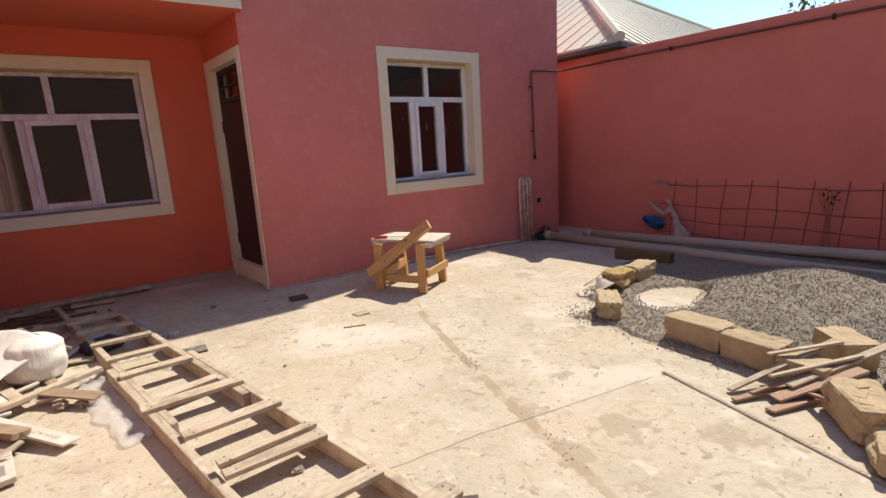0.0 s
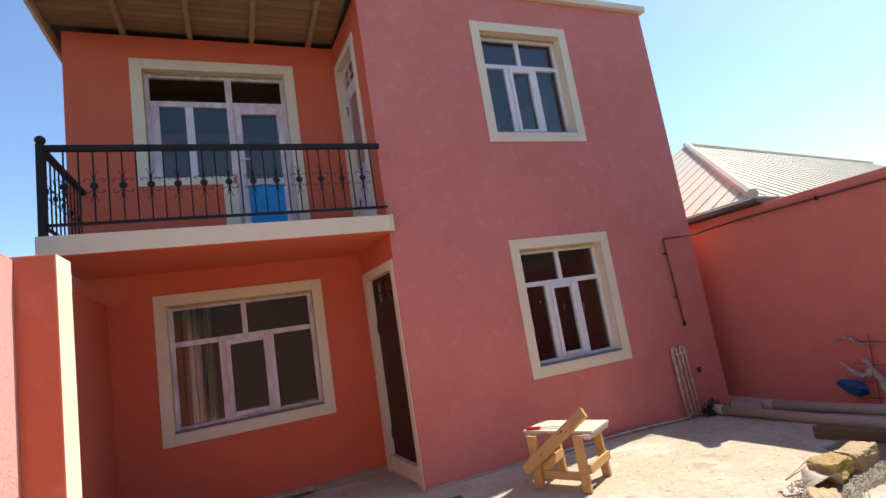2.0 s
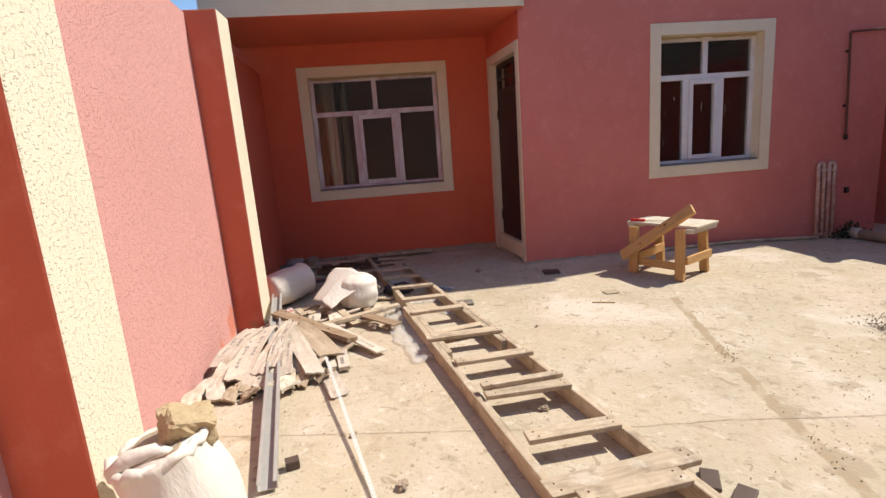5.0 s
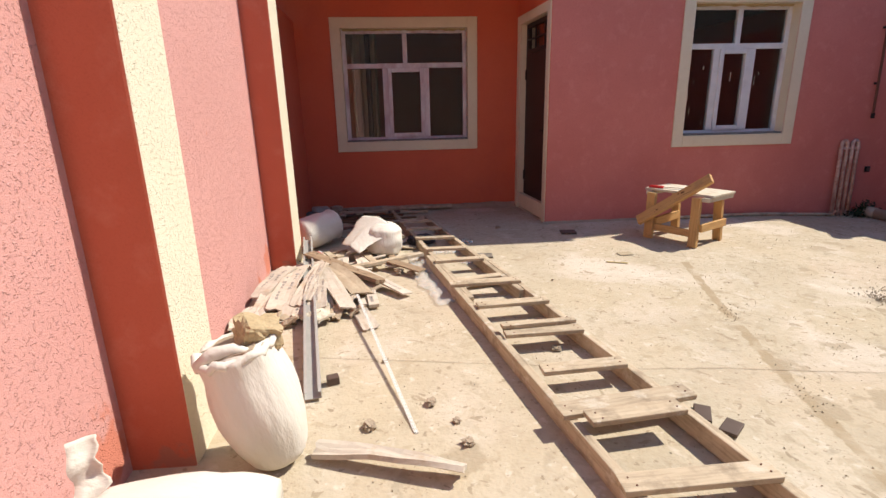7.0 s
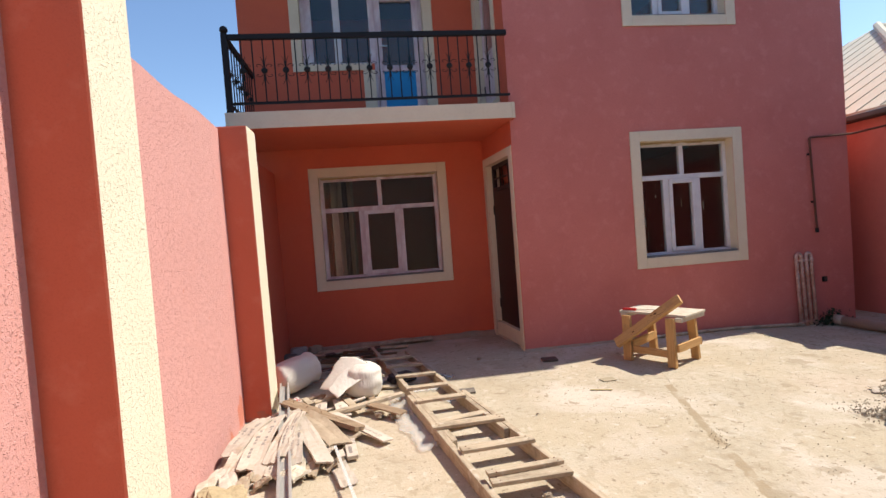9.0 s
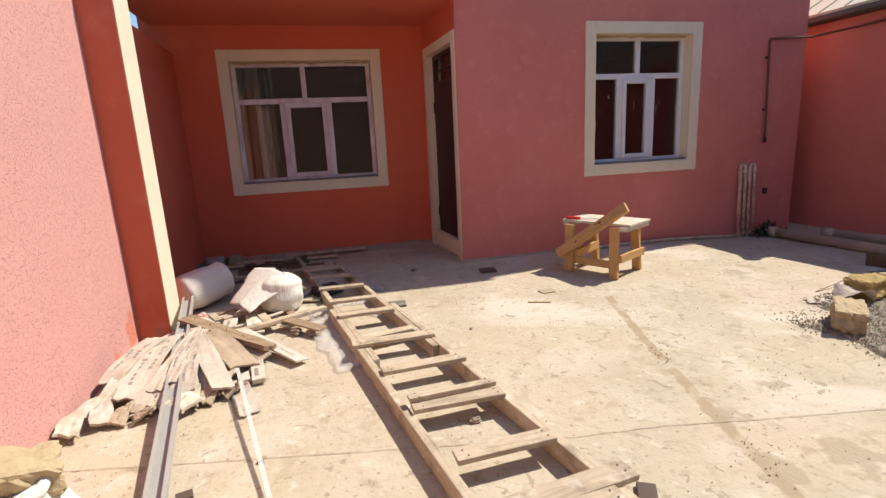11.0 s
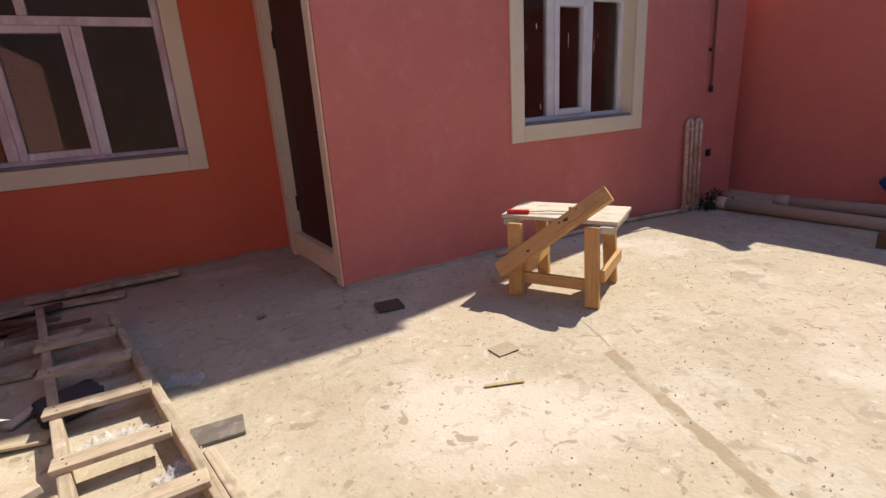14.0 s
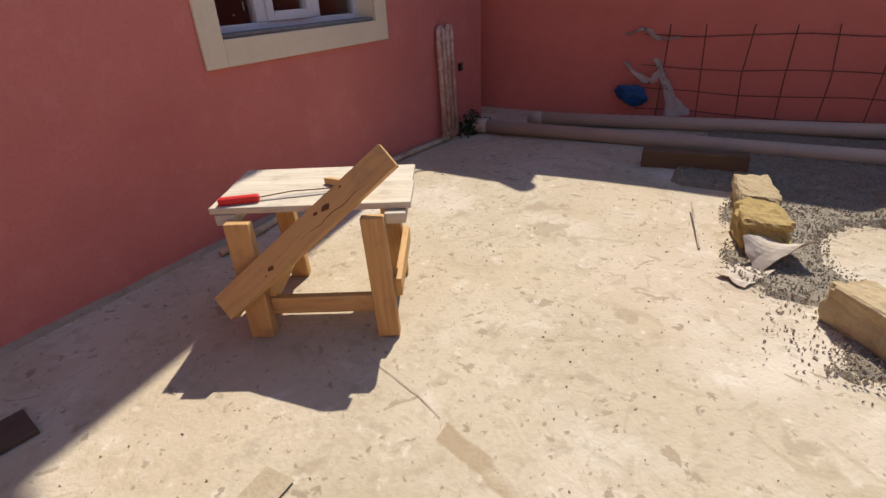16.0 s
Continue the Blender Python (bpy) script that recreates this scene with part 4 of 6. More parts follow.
leaves(bm, (0, 0, 0.06), (0.085, 0.045, 0.045), 240, 0.042, 4)
leaves(bm, (-0.12, -0.02, 0.03), (0.06, 0.03, 0.02), 90, 0.035, 6)
leaves(bm, (0.01, 0, 0.15), (0.03, 0.02, 0.04), 40, 0.035, 7)
for v in bm.verts:
    v.co.z = max(v.co.z, 0.006)
part("leaves", bm, weed_mat, weed)

# ---- sawhorse bench ----
UX, VX = Vector((0.49, -0.872, 0)), Vector((0.872, 0.49, 0))
BENCH = Matrix(((UX.x, VX.x, 0, 2.706), (UX.y, VX.y, 0, 4.15), (0, 0, 1, 0), (0, 0, 0, 1)))
bench = thing("work_bench", "small pine work bench with a weathered plank top and splayed legs", "bench", at=BENCH)


def slant(bm, a, b, w, t):
    a, b = Vector(a), Vector(b)
    d = (b - a).normalized()
    s = Vector((1, 0, 0))
    s = (s - d * s.dot(d)).normalized()
    q = d.cross(s)
    m = Matrix((s, q, d)).transposed().to_4x4()
    m.translation = (a + b) / 2
    h = (b - a).length / 2
    return box(bm, -w / 2, w / 2, -t / 2, t / 2, -h, h, m, 0.005)


part("top_board", boxm(-0.352, 0.352, -0.2, 0.015, 0.478, 0.502, bevel=0.004), wood_pale, bench, "pale weathered plank")
part("top_board", boxm(-0.358, 0.345, 0.018, 0.217, 0.478, 0.500, bevel=0.004), wood_pale, bench, "pale weathered plank")
part("end_batten", boxm(0.262, 0.335, -0.235, 0.21, 0.437, 0.476, bevel=0.005), wood_pale, bench, "grey weathered batten")
part("end_batten", boxm(-0.335, -0.262, -0.205, 0.21, 0.437, 0.476, bevel=0.005), wood_pale, bench, "grey weathered batten")
for a, c, wd in (((-0.232, -0.262, 0.004), (-0.245, -0.236, 0.462), 0.088), ((0.245, -0.275, 0.004), (0.222, -0.240, 0.470), 0.082), ((-0.21, 0.19, 0.004), (-0.22, 0.165, 0.436), 0.08), ((0.245, 0.178, 0.004), (0.225, 0.155, 0.436), 0.08)):
    plank_ob("leg", a, c, wd, 0.045, wood_new, (0, 1, 0), bench, bevel=0.005)
part("stretcher", boxm(-0.19, 0.215, -0.245, -0.215, 0.085, 0.155, bevel=0.004), wood_new, bench)
plank_ob("stretcher", (0.29, -0.25, 0.19), (0.29, 0.2, 0.19), 0.075, 0.027, wood_new, (1, 0, 0), bench)
plank_ob("stretcher", (-0.182, -0.235, 0.175), (-0.182, 0.19, 0.2), 0.085, 0.027, wood_new, (1, 0, 0), bench)
brace = plank_ob("leaning_plank", (2.262, 4.262, 0.175), (2.715, 3.825, 0.655), 0.098, 0.042, wood_new, (-0.66, -0.4, 0.5), bevel=0.003)
tagged(brace, "yellow pine plank nailed slantwise against the bench", "plank")
for u, v, r in ((0.115, 0.012, 0.011), (0.075, 0.02, 0.006), (-0.17, -0.012, 0.009), (-0.2, -0.02, 0.004), (0.2, 0.03, 0.004)):
    bm = bmesh.new()
    tube(bm, [(u - r * 1.6, v, 0.0212), (u - r * 0.6, v + 0.002, 0.0216), (u + r * 0.7, v - 0.001, 0.0216), (u + r * 1.8, v + 0.003, 0.0212)], [r * 0.2, r * 0.8, r, r * 0.2], 8)
    for q in bm.verts:
        q.co.z = 0.0212 + (q.co.z - 0.0212) * 0.06
    part("knot", bm, wood_knot, brace, "dark brown knot")
bm = bmesh.new()
tube(bm, [(-0.02 + 0.03 * k, -0.012 - 0.0012 * k + 0.004 * math.sin(k * 1.7), 0.0212) for k in range(11)], [0.0004 + 0.0012 * math.sin(math.pi * k / 10) for k in range(11)], 5)
part("crack", bm, wood_knot, brace, "dark drying crack")
hk = thing("hacksaw", "hacksaw with a red plastic handle lying on the bench", "hacksaw", at=BENCH @ pose(-0.235, -0.155, 0.502, 0, 0, 12))
part("handle", boxm(-0.09, 0.05, -0.016, 0.016, 0.001, 0.026, bevel=0.008), red_plastic, hk, "red plastic grip")
bm = bmesh.new()
tube(bm, [(0.05, 0.008, 0.012), (0.16, 0.035, 0.012), (0.33, 0.03, 0.008), (0.36, 0.01, 0.006)], 0.0025, 6)
part("frame", bm, rust, hk)
part("blade", boxm(0.05, 0.35, -0.004, 0.006, 0.002, 0.004), galv, hk)
cb = bmesh.new()
slant(cb, (0.02, 0.02, 0.512), (0.085, -0.035, 0.522), 0.032, 0.024)
cork = part("wood_offcut", cb, wood_new)
cork.matrix_world = BENCH
tagged(cork, "short yellow pine offcut lying on the bench", "offcut")

# ---- ladder ----
lad = thing("ladder", "rough home-made wooden ladder lying flat on the concrete", "ladder")


def lad_l(y):
    return 0.19 - 0.172 * (y - 2.96)


def lad_r(y):
    return 0.625 - 0.19 * (y - 2.985)


for fn, shift, y_near, y_far in ((lad_l, -0.013, 0.45, 3.66), (lad_r, 0.015, 0.45, 3.62), (lad_l, 0.031, 2.62, 5.75), (lad_r, -0.03, 2.70, 5.35)):
    plank_ob("rail", (fn(y_near) + shift, y_near, 0.046), (fn(y_far) + shift, y_far, 0.048), 0.042, 0.09, wood_old, (0, 0, 1), lad, bevel=0.006)
RUNGS = ((0.80, 0.50, 1.06, 0.09, 0.4), (1.27, 0.43, 1.05, 0.1, 7), (1.15, 0.52, 0.93, 0.085, 5), (1.585, 0.46, 0.885, 0.085, 3), (1.995, 0.37, 0.82, 0.085, 1), (2.05, 0.36, 0.80, 0.05, 4),
         (2.44, 0.285, 0.755, 0.085, 4), (2.86, 0.155, 0.672, 0.09, 2), (3.44, 0.10, 0.505, 0.08, 2), (3.80, 0.045, 0.41, 0.08, 1), (4.21, -0.03, 0.355, 0.08, -1), (4.62, -0.11, 0.27, 0.08, -2), (4.99, -0.17, 0.19, 0.08, 0))
for y, xa, xb, wd, tl in RUNGS:
    dy = math.tan(radians(tl)) * (xb - xa) / 2
    up = 0.131 if y in (1.15, 2.05) else 0.105
    plank_ob("rung", (xa, y - dy, up), (xb, y + dy, up), wd, 0.024, wood_old, (0, 0, 1), lad)
    for k, (px, off) in enumerate(((xa + 0.035, 0.018), (xa + 0.05, -0.02), (xb - 0.04, 0.02), (xb - 0.03, -0.016))):
        bm = bmesh.new()
        tube(bm, [(px, y + off + (dy if k > 1 else -dy), up + 0.008), (px, y + off + (dy if k > 1 else -dy), up + 0.0145)], 0.0038, 6)
        part("nail_head", bm, rust, lad)
plank_ob("rung", (lad_l(3.05) + 0.03, 2.99, 0.066), (lad_r(3.05) - 0.03, 3.07, 0.066), 0.075, 0.05, wood_old, (0, 0, 1), lad)


# ---- sacks ----
def sack(name, label, m, rx, ry, h, seed, lump=0.05, mouth=0.75, taper=0.0):
    """A filled woven sack along its own z, with soft folds and a drawn-in mouth."""
    bm = bmesh.new()
    nu, nv = 40, 30
    rings = []
    for j in range(nv + 1):
        s = j / nv
        r = (1 - max(0, 1 - s / 0.12) ** 2 * 0.5) * (1 - max(0, (s - 0.8) / 0.2) ** 1.6 * (1 - mouth)) * (0.93 + 0.13 * math.sin(math.pi * min(1, s * 1.15))) * (1 - taper * max(0.0, 1 - s / 0.55) ** 1.5)
        ring = []
        for i in range(nu):
            a = 2 * math.pi * i / nu
            p = Vector((math.cos(a), math.sin(a), s * 2.2))
            f = 1 + lump * noise.noise(p * 1.6 + Vector((seed, 0, 0))) + 0.35 * lump * noise.noise(Vector((math.cos(a) * 6, math.sin(a) * 6, s * 5 + seed))) + 0.012 * math.sin(a * 13 + 4 * noise.noise(p)) * (1 if s > 0.6 else 0.4)
            q = 0.85  # squarish section
            ca, sa = math.cos(a), math.sin(a)
            ring.append(bm.verts.new((rx * r * f * math.copysign(abs(ca) ** q, ca), ry * r * f * math.copysign(abs(sa) ** q, sa), h * s)))
        rings.append(ring)
    for a, b in zip(rings, rings[1:]):
        for i in range(nu):
            bm.faces.new((a[i], a[(i + 1) % nu], b[(i + 1) % nu], b[i]))
    bm.faces.new(rings[0][::-1])
    bm.faces.new(rings[-1])
    t = thing(name, label, "sack", at=m)
    part("body", bm, sack_mat, t, smooth=True)
    return t


def cloth_flap(parent, name, w, h, m, seed, amp=0.03, mat=None, nx=16, ny=14, curl=0.0):
    bm = bmesh.new()
    g = []
    for i in range(nx + 1):
        col = []
        for j in range(ny + 1):
            x, y = w * (i / nx - 0.5), h * j / ny
            k = noise.noise(Vector((x * 6, y * 6, seed))) + 0.5 * noise.noise(Vector((x * 15, y * 15, seed + 3)))
            e = 0.25 * w * noise.noise(Vector((j * 0.35, seed, 2))) * (2 * i / nx - 1)
            ang = curl * j / ny
            yy = y * math.cos(ang)
            zz = y * math.sin(ang) + amp * k
            col.append(bm.verts.new(m @ Vector((x + e, yy, zz))))
        g.append(col)
    for i in range(nx):
        for j in range(ny):
            bm.faces.new((g[i][j], g[i + 1][j], g[i + 1][j + 1], g[i][j + 1]))
    thicken(bm, 0.003)
    return part(name, bm, mat or sack_mat, parent, smooth=True)


def folded_sheet(parent, name, c00, c10, c01, c11, seed, n=24):
    """A stiff sheet between four corners with a few sharp folds and a lifted middle."""
    bm = bmesh.new()
    g = []
    for i in range(n + 1):
        u = i / n
        col = []
        for j in range(n + 1):
            v = j / n
            p = Vector(c00) * (1 - u) * (1 - v) + Vector(c10) * u * (1 - v) + Vector(c01) * (1 - u) * v + Vector(c11) * u * v
            k = 0.05 * (1 - abs(2 * u - 0.9)) * (1 - v * 0.5) + 0.014 * abs(noise.noise(Vector((u * 3.5, v * 2.5, seed)))) + 0.003 * noise.noise(Vector((u * 11, v * 11, seed)))
            e = 0.03 * noise.noise(Vector((u * 2.2, v * 2.2, seed + 4)))
            col.append(bm.verts.new(p + Vector((e, -e, k))))
        g.append(col)
    for i in range(n):
        for j in range(n):
            bm.faces.new((g[i][j], g[i + 1][j], g[i + 1][j + 1], g[i][j + 1]))
    thicken(bm, 0.003)
    return part(name, bm, sack_mat, parent, smooth=True)


def rubble_mesh(bm, m, sx, sy, sz, seed, rough=0.12, cuts=4):
    """A broken block: a cube with subdivided, worn faces and knocked corners."""
    b2 = bmesh.new()
    bmesh.ops.create_cube(b2, size=1.0)
    bmesh.ops.subdivide_edges(b2, edges=b2.edges[:], cuts=cuts, use_grid_fill=True)
    for v in b2.verts:
        c = v.co.copy()
        edge = sum(1 for q in c if abs(abs(q) - 0.5) < 0.02)
        k = noise.noise(c * 2.4 + Vector((seed * 7.1, 0, 0))) + 0.5 * noise.noise(c * 6 + Vector((0, seed * 3.3, 0))) + 0.35 * noise.noise(c * 14 + Vector((0, 0, seed * 2.3)))
        v.co = c * (1 - rough * 0.25 * max(0, edge - 1)) + c.normalized() * rough * 0.5 * k
        v.co = Vector((v.co.x * sx, v.co.y * sy, v.co.z * sz))
    lo = min(v.co.z for v in b2.verts)
    me = bpy.data.meshes.new("tmp")
    bmesh.ops.translate(b2, verts=b2.verts, vec=(0, 0, -lo))
    bmesh.ops.transform(b2, matrix=m, verts=b2.verts)
    b2.to_mesh(me)
    b2.free()
    bm.from_mesh(me)
    bpy.data.meshes.remove(me)
    return bm


s1 = sack("rubble_sack", "full white woven sack leaning on the pilaster with rubble on top", pose(-0.69, 1.215, 0.0, 3, -13, 0), 0.146, 0.15, 0.53, 1, 0.05, 1.0, 0.3)
rim = bmesh.new()
for ring_k, (rr, zz, th) in enumerate(((0.138, 0.522, 0.018),)):
    pts = []
    for k in range(33):
        a = 2 * math.pi * k / 32
        q = rr * (1 + 0.1 * noise.noise(Vector((math.cos(a) * 2, math.sin(a) * 2, ring_k))))
        pts.append((q * math.cos(a), 0.95 * q * math.sin(a), zz + 0.03 * noise.noise(Vector((math.cos(a) * 3, math.sin(a) * 3, 4 + ring_k)))))
    tube(rim, pts, [th * (0.8 + 0.5 * abs(noise.noise(Vector((k * 0.4, ring_k, 1))))) for k in range(33)], 8)
part("rolled_rim", rim, sack_mat, s1, smooth=True)
bm = bmesh.new()
tube(bm, [(-0.11, -0.09, 0.53), (-0.05, -0.075, 0.555), (0.02, -0.06, 0.545), (0.07, -0.075, 0.53)], [0.018, 0.026, 0.022, 0.012], 10)
part("rim_fold", bm, sack_mat, s1, smooth=True)
part("rubble_lump", rubble_mesh(bmesh.new(), pose(0.05, 0.03, 0.5, 20, 30, 35), 0.14, 0.12, 0.1, 3, 0.3, 7), stone, s1, "broken limestone lump")
part("rubble_fill", rubble_mesh(bmesh.new(), pose(0.0, 0.0, 0.475, 0, 0, 0), 0.18, 0.18, 0.06, 5, 0.12, 6), mortar, s1, "sandy rubble")
s2 = sack("lying_sack", "half-full white woven sack lying with its mouth folded open", pose(-1.2, 0.80, 0.112, 0, 88, 0), 0.1, 0.14, 0.58, 6, 0.12, 0.75)
cloth_flap(s2, "mouth_flap", 0.13, 0.24, pose(0, 0, 0, 0, -88, 0) @ pose(-0.04, 0.08, 0.0, 80, 0, 15), 8, 0.05)
s3 = sack("lying_sack", "full white woven sack lying on its side behind the pilaster", pose(-1.165, 4.28, 0.158, 0, 84, 46), 0.15, 0.155, 0.43, 11, 0.07, 1.1)
s4 = sack("crumpled_sack", "crumpled white woven sack with its mouth folded over", pose(-0.35, 4.09, 0.004, 0, 6, 15), 0.165, 0.165, 0.30, 17, 0.1, 0.55)


M4 = pose(-0.35, 4.09, 0.004, 0, 6, 15).inverted()
folded_sheet(s4, "mouth_flap", M4 @ Vector((-0.52, 4.15, 0.36)), M4 @ Vector((-0.21, 4.02, 0.245)), M4 @ Vector((-0.725, 4.0, 0.13)), M4 @ Vector((-0.55, 3.78, 0.10)), 21)
folded_sheet(s4, "mouth_flap", M4 @ Vector((-0.51, 4.17, 0.355)), M4 @ Vector((-0.20, 4.05, 0.25)), M4 @ Vector((-0.42, 4.36, 0.14)), M4 @ Vector((-0.14, 4.26, 0.10)), 27)
# ---- offcuts and steel on the west side ----
ch = thing("steel_channel", "long galvanised steel channel resting on the offcut heap", "profile")
a, b = Vector((-1.045, 4.12, 0.16)), Vector((-0.635, 1.60, 0.02))
for off, wd, th, up in ((0, 0.075, 0.003, (0, 0, 1)),):
    bm = bmesh.new()
    plank_between(bm, a, b, wd, th, up, 0)
    part("web", bm, galv, ch)
for sgn in (-1, 1):
    bm = bmesh.new()
    off = Vector((sgn * 0.0385, sgn * 0.006, 0.016))
    plank_between(bm, a + off, b + off, 0.034, 0.003, (1, 0.16, 0), 0)
    part("flange", bm, galv, ch)
    bm = bmesh.new()
    off = Vector((sgn * 0.031, sgn * 0.005, 0.0335))
    plank_between(bm, a + off, b + off, 0.013, 0.002, (0, 0, 1), 0)
    part("lip", bm, galv, ch)


def perforated_bead(name, label, a, b, wd, mat, slots=26):
    t = thing(name, label, "corner bead")
    a, b = Vector(a), Vector(b)
    bm = bmesh.new()
    plank_between(bm, a, b, wd * 0.5, 0.002, (0, 0, 1), 0)
    part("leg_strip", bm, mat, t)
    d = (b - a).normalized()
    sd = Vector((-d.y, d.x, 0))
    for sgn in (-1, 1):
        bm = bmesh.new()
        plank_between(bm, a + sd * sgn * wd * 0.72, b + sd * sgn * wd * 0.72, wd * 0.3, 0.0025, (0, 0, 1), 0)
        for k in range(slots):
            p = a + (b - a) * (k + 0.5) / slots
            q = p + sd * sgn * wd * 0.42
            plank_between(bm, q - sd * wd * 0.17, q + sd * wd * 0.17, (b - a).length / slots * 0.4, 0.002, (0, 0, 1), 0)
        part("perforated_strip", bm, mat, t)


perforated_bead("corner_bead", "white perforated corner bead lying on the concrete", (-0.50, 2.76, 0.10), (-0.16, 1.30, 0.006), 0.0105, white_metal, 60)
perforated_bead("corner_bead", "grey perforated corner bead lying beside the gravel", (2.68, 1.42, 0.008), (2.38, 0.25, 0.006), 0.011, bead_grey, 60)


def board(name, label, cat, a, b, wd, th, mat, up=(0, 0, 1), group="", prints=False):
    t = tagged(plank_ob(name, a, b, wd, th, mat, up, None, "", min(0.004, th * 0.3)), label, cat, group)
    if prints:
        n = (Vector(b) - Vector(a)).length
        bm = bmesh.new()
        for k in range(7):
            x = n * (-0.32 + 0.055 * k)
            box(bm, x - 0.006, x + 0.006, wd * 0.1 - 0.011, wd * 0.1 + 0.011, th / 2 + 0.0004, th / 2 + 0.0014)
        for k in range(3):
            x = n * 0.2 + 0.03 * k
            box(bm, x - 0.003, x + 0.003, -wd * 0.15 - 0.02, -wd * 0.15 + 0.02, th / 2 + 0.0004, th / 2 + 0.0014)
        tagged(part("print", bm, ink, t), kind="stuff")
    return t


CARDS = "offcut boards in the heap"
TOP = 1.0


def bent_board(name, label, cat, a, b, wd, th, mat, sag, twist, seed, group="", printed=False):
    """A thin warped board, sagging between its ends, with ragged short edges."""
    a, b = Vector(a), Vector(b)
    d = (b - a).normalized()
    sd = d.cross(Vector((0, 0, 1))).normalized()
    bm = bmesh.new()
    n, mm = 10, 5
    g = []

    def lift(s, q):
        return -sag * 4 * s * (1 - s) + twist * q * (s - 0.5) * 2 * wd + 0.012 * noise.noise(Vector((s * 4, q * 3, seed)))

    for i in range(n + 1):
        s = i / n
        row = []
        for j in range(mm + 1):
            q = j / mm - 0.5
            p = a.lerp(b, s) + sd * wd * q * (1 + 0.08 * noise.noise(Vector((s * 3, seed, 0))))
            p.z += lift(s, q)
            if i in (0, n):
                p += d * 0.035 * noise.noise(Vector((j * 1.3, seed, i)))
            row.append(bm.verts.new((p.x, p.y, max(p.z, 0.006))))
        g.append(row)
    for i in range(n):
        for j in range(mm):
            bm.faces.new((g[i][j], g[i + 1][j], g[i + 1][j + 1], g[i][j + 1]))
    thicken(bm, th)
    ob = tagged(part(name, bm, mat), label, cat, group)
    if printed:
        bm = bmesh.new()
        for row in (-0.22, 0.2):
            for k in range(9):
                if (k * 5 + seed) % 4 == 0:
                    continue
                s = 0.15 + 0.055 * k + 0.2 * (row > 0)
                ends = [a.lerp(b, w) + sd * wd * row + Vector((0, 0, lift(w, row) + TOP * th + 0.0012)) for w in (s, s + 0.035)]
                plank_between(bm, *ends, wd * (0.12 if k % 3 else 0.2), 0.001, (0, 0, 1), 0)
        tagged(part("print", bm, ink, ob), kind="stuff")
    return ob


def lettering(words, parent, m, size):
    cu = bpy.data.curves.new("lettering", "FONT")
    cu.body, cu.size, cu.extrude = words, size, 0.0004
    ob = new("lettering", cu)
    cu.materials.append(ink)
    ob.parent = parent
    ob.matrix_parent_inverse = parent.matrix_basis.inverted()
    ob.matrix_basis = m
    return ob


def words_on(parent, words, a, b, up, th, size, start=0.35, across=-0.2):
    a, b, up = Vector(a), Vector(b), Vector(up)
    d = (b - a).normalized()
    sd = up.cross(d).normalized()
    nm = d.cross(sd)
    m = Matrix((d, sd, nm)).transposed().to_4x4()
    m.translation = a.lerp(b, start) + nm * (th / 2 + 0.0008) + sd * across * size
    lettering(words, parent, m, size)


fan = ((-1.19, 2.86, -1.05, 3.30, 0.15, 0.06, 1), (-1.02, 2.62, -0.98, 3.34, 0.17, 0.05, 1), (-1.10, 2.70, -1.02, 3.36, 0.12, 0.03, 0), (-0.90, 2.66, -0.80, 3.36, 0.11, 0.06, 0), (-0.83, 2.70, -0.80, 3.26, 0.09, 0.075, 1), (-0.74, 2.62, -0.78, 3.05, 0.11, 0.05, 1),
       (-0.68, 2.66, -0.84, 3.2, 0.09, 0.03, 0), (-0.55, 2.58, -0.87, 3.40, 0.135, 0.055, 0), (-1.15, 2.55, -1.12, 3.1, 0.12, 0.008, 0), (-0.95, 2.5, -0.99, 3.0, 0.11, 0.008, 0), (-0.80, 2.55, -0.84, 3.0, 0.1, 0.01, 0))
for k, (x0, y0, x1, y1, wd, z, pr) in enumerate(fan):
    bent_board("board_offcut", "pale warped printed wallboard offcut in the heap" if pr else "pale warped wallboard offcut in the heap", "offcut", (x0, y0, 0.014 + z), (x1, y1, 0.06 + z * 1.5), wd * 0.85, 0.012, card, -0.03, 0.25 * math.sin(k * 2.1), k, CARDS, pr)
bent_board("board_sheet", "brown-grey fibreboard sheet lying on the heap", "sheet", (-0.47, 2.83, 0.07), (-0.80, 3.36, 0.12), 0.17, 0.012, card_brown, -0.03, 0.2, 31)
bent_board("board_sheet", "torn brown-grey fibreboard sheet lying under the planks", "sheet", (-0.40, 2.98, 0.03), (-0.72, 3.50, 0.09), 0.15, 0.012, card_brown, -0.02, -0.2, 33)
bent_board("board_sheet", "pale cardboard sheet lying flat on the concrete", "sheet", (-0.39, 2.37, 0.01), (-0.51, 2.74, 0.014), 0.115, 0.005, card, 0, 0, 35)
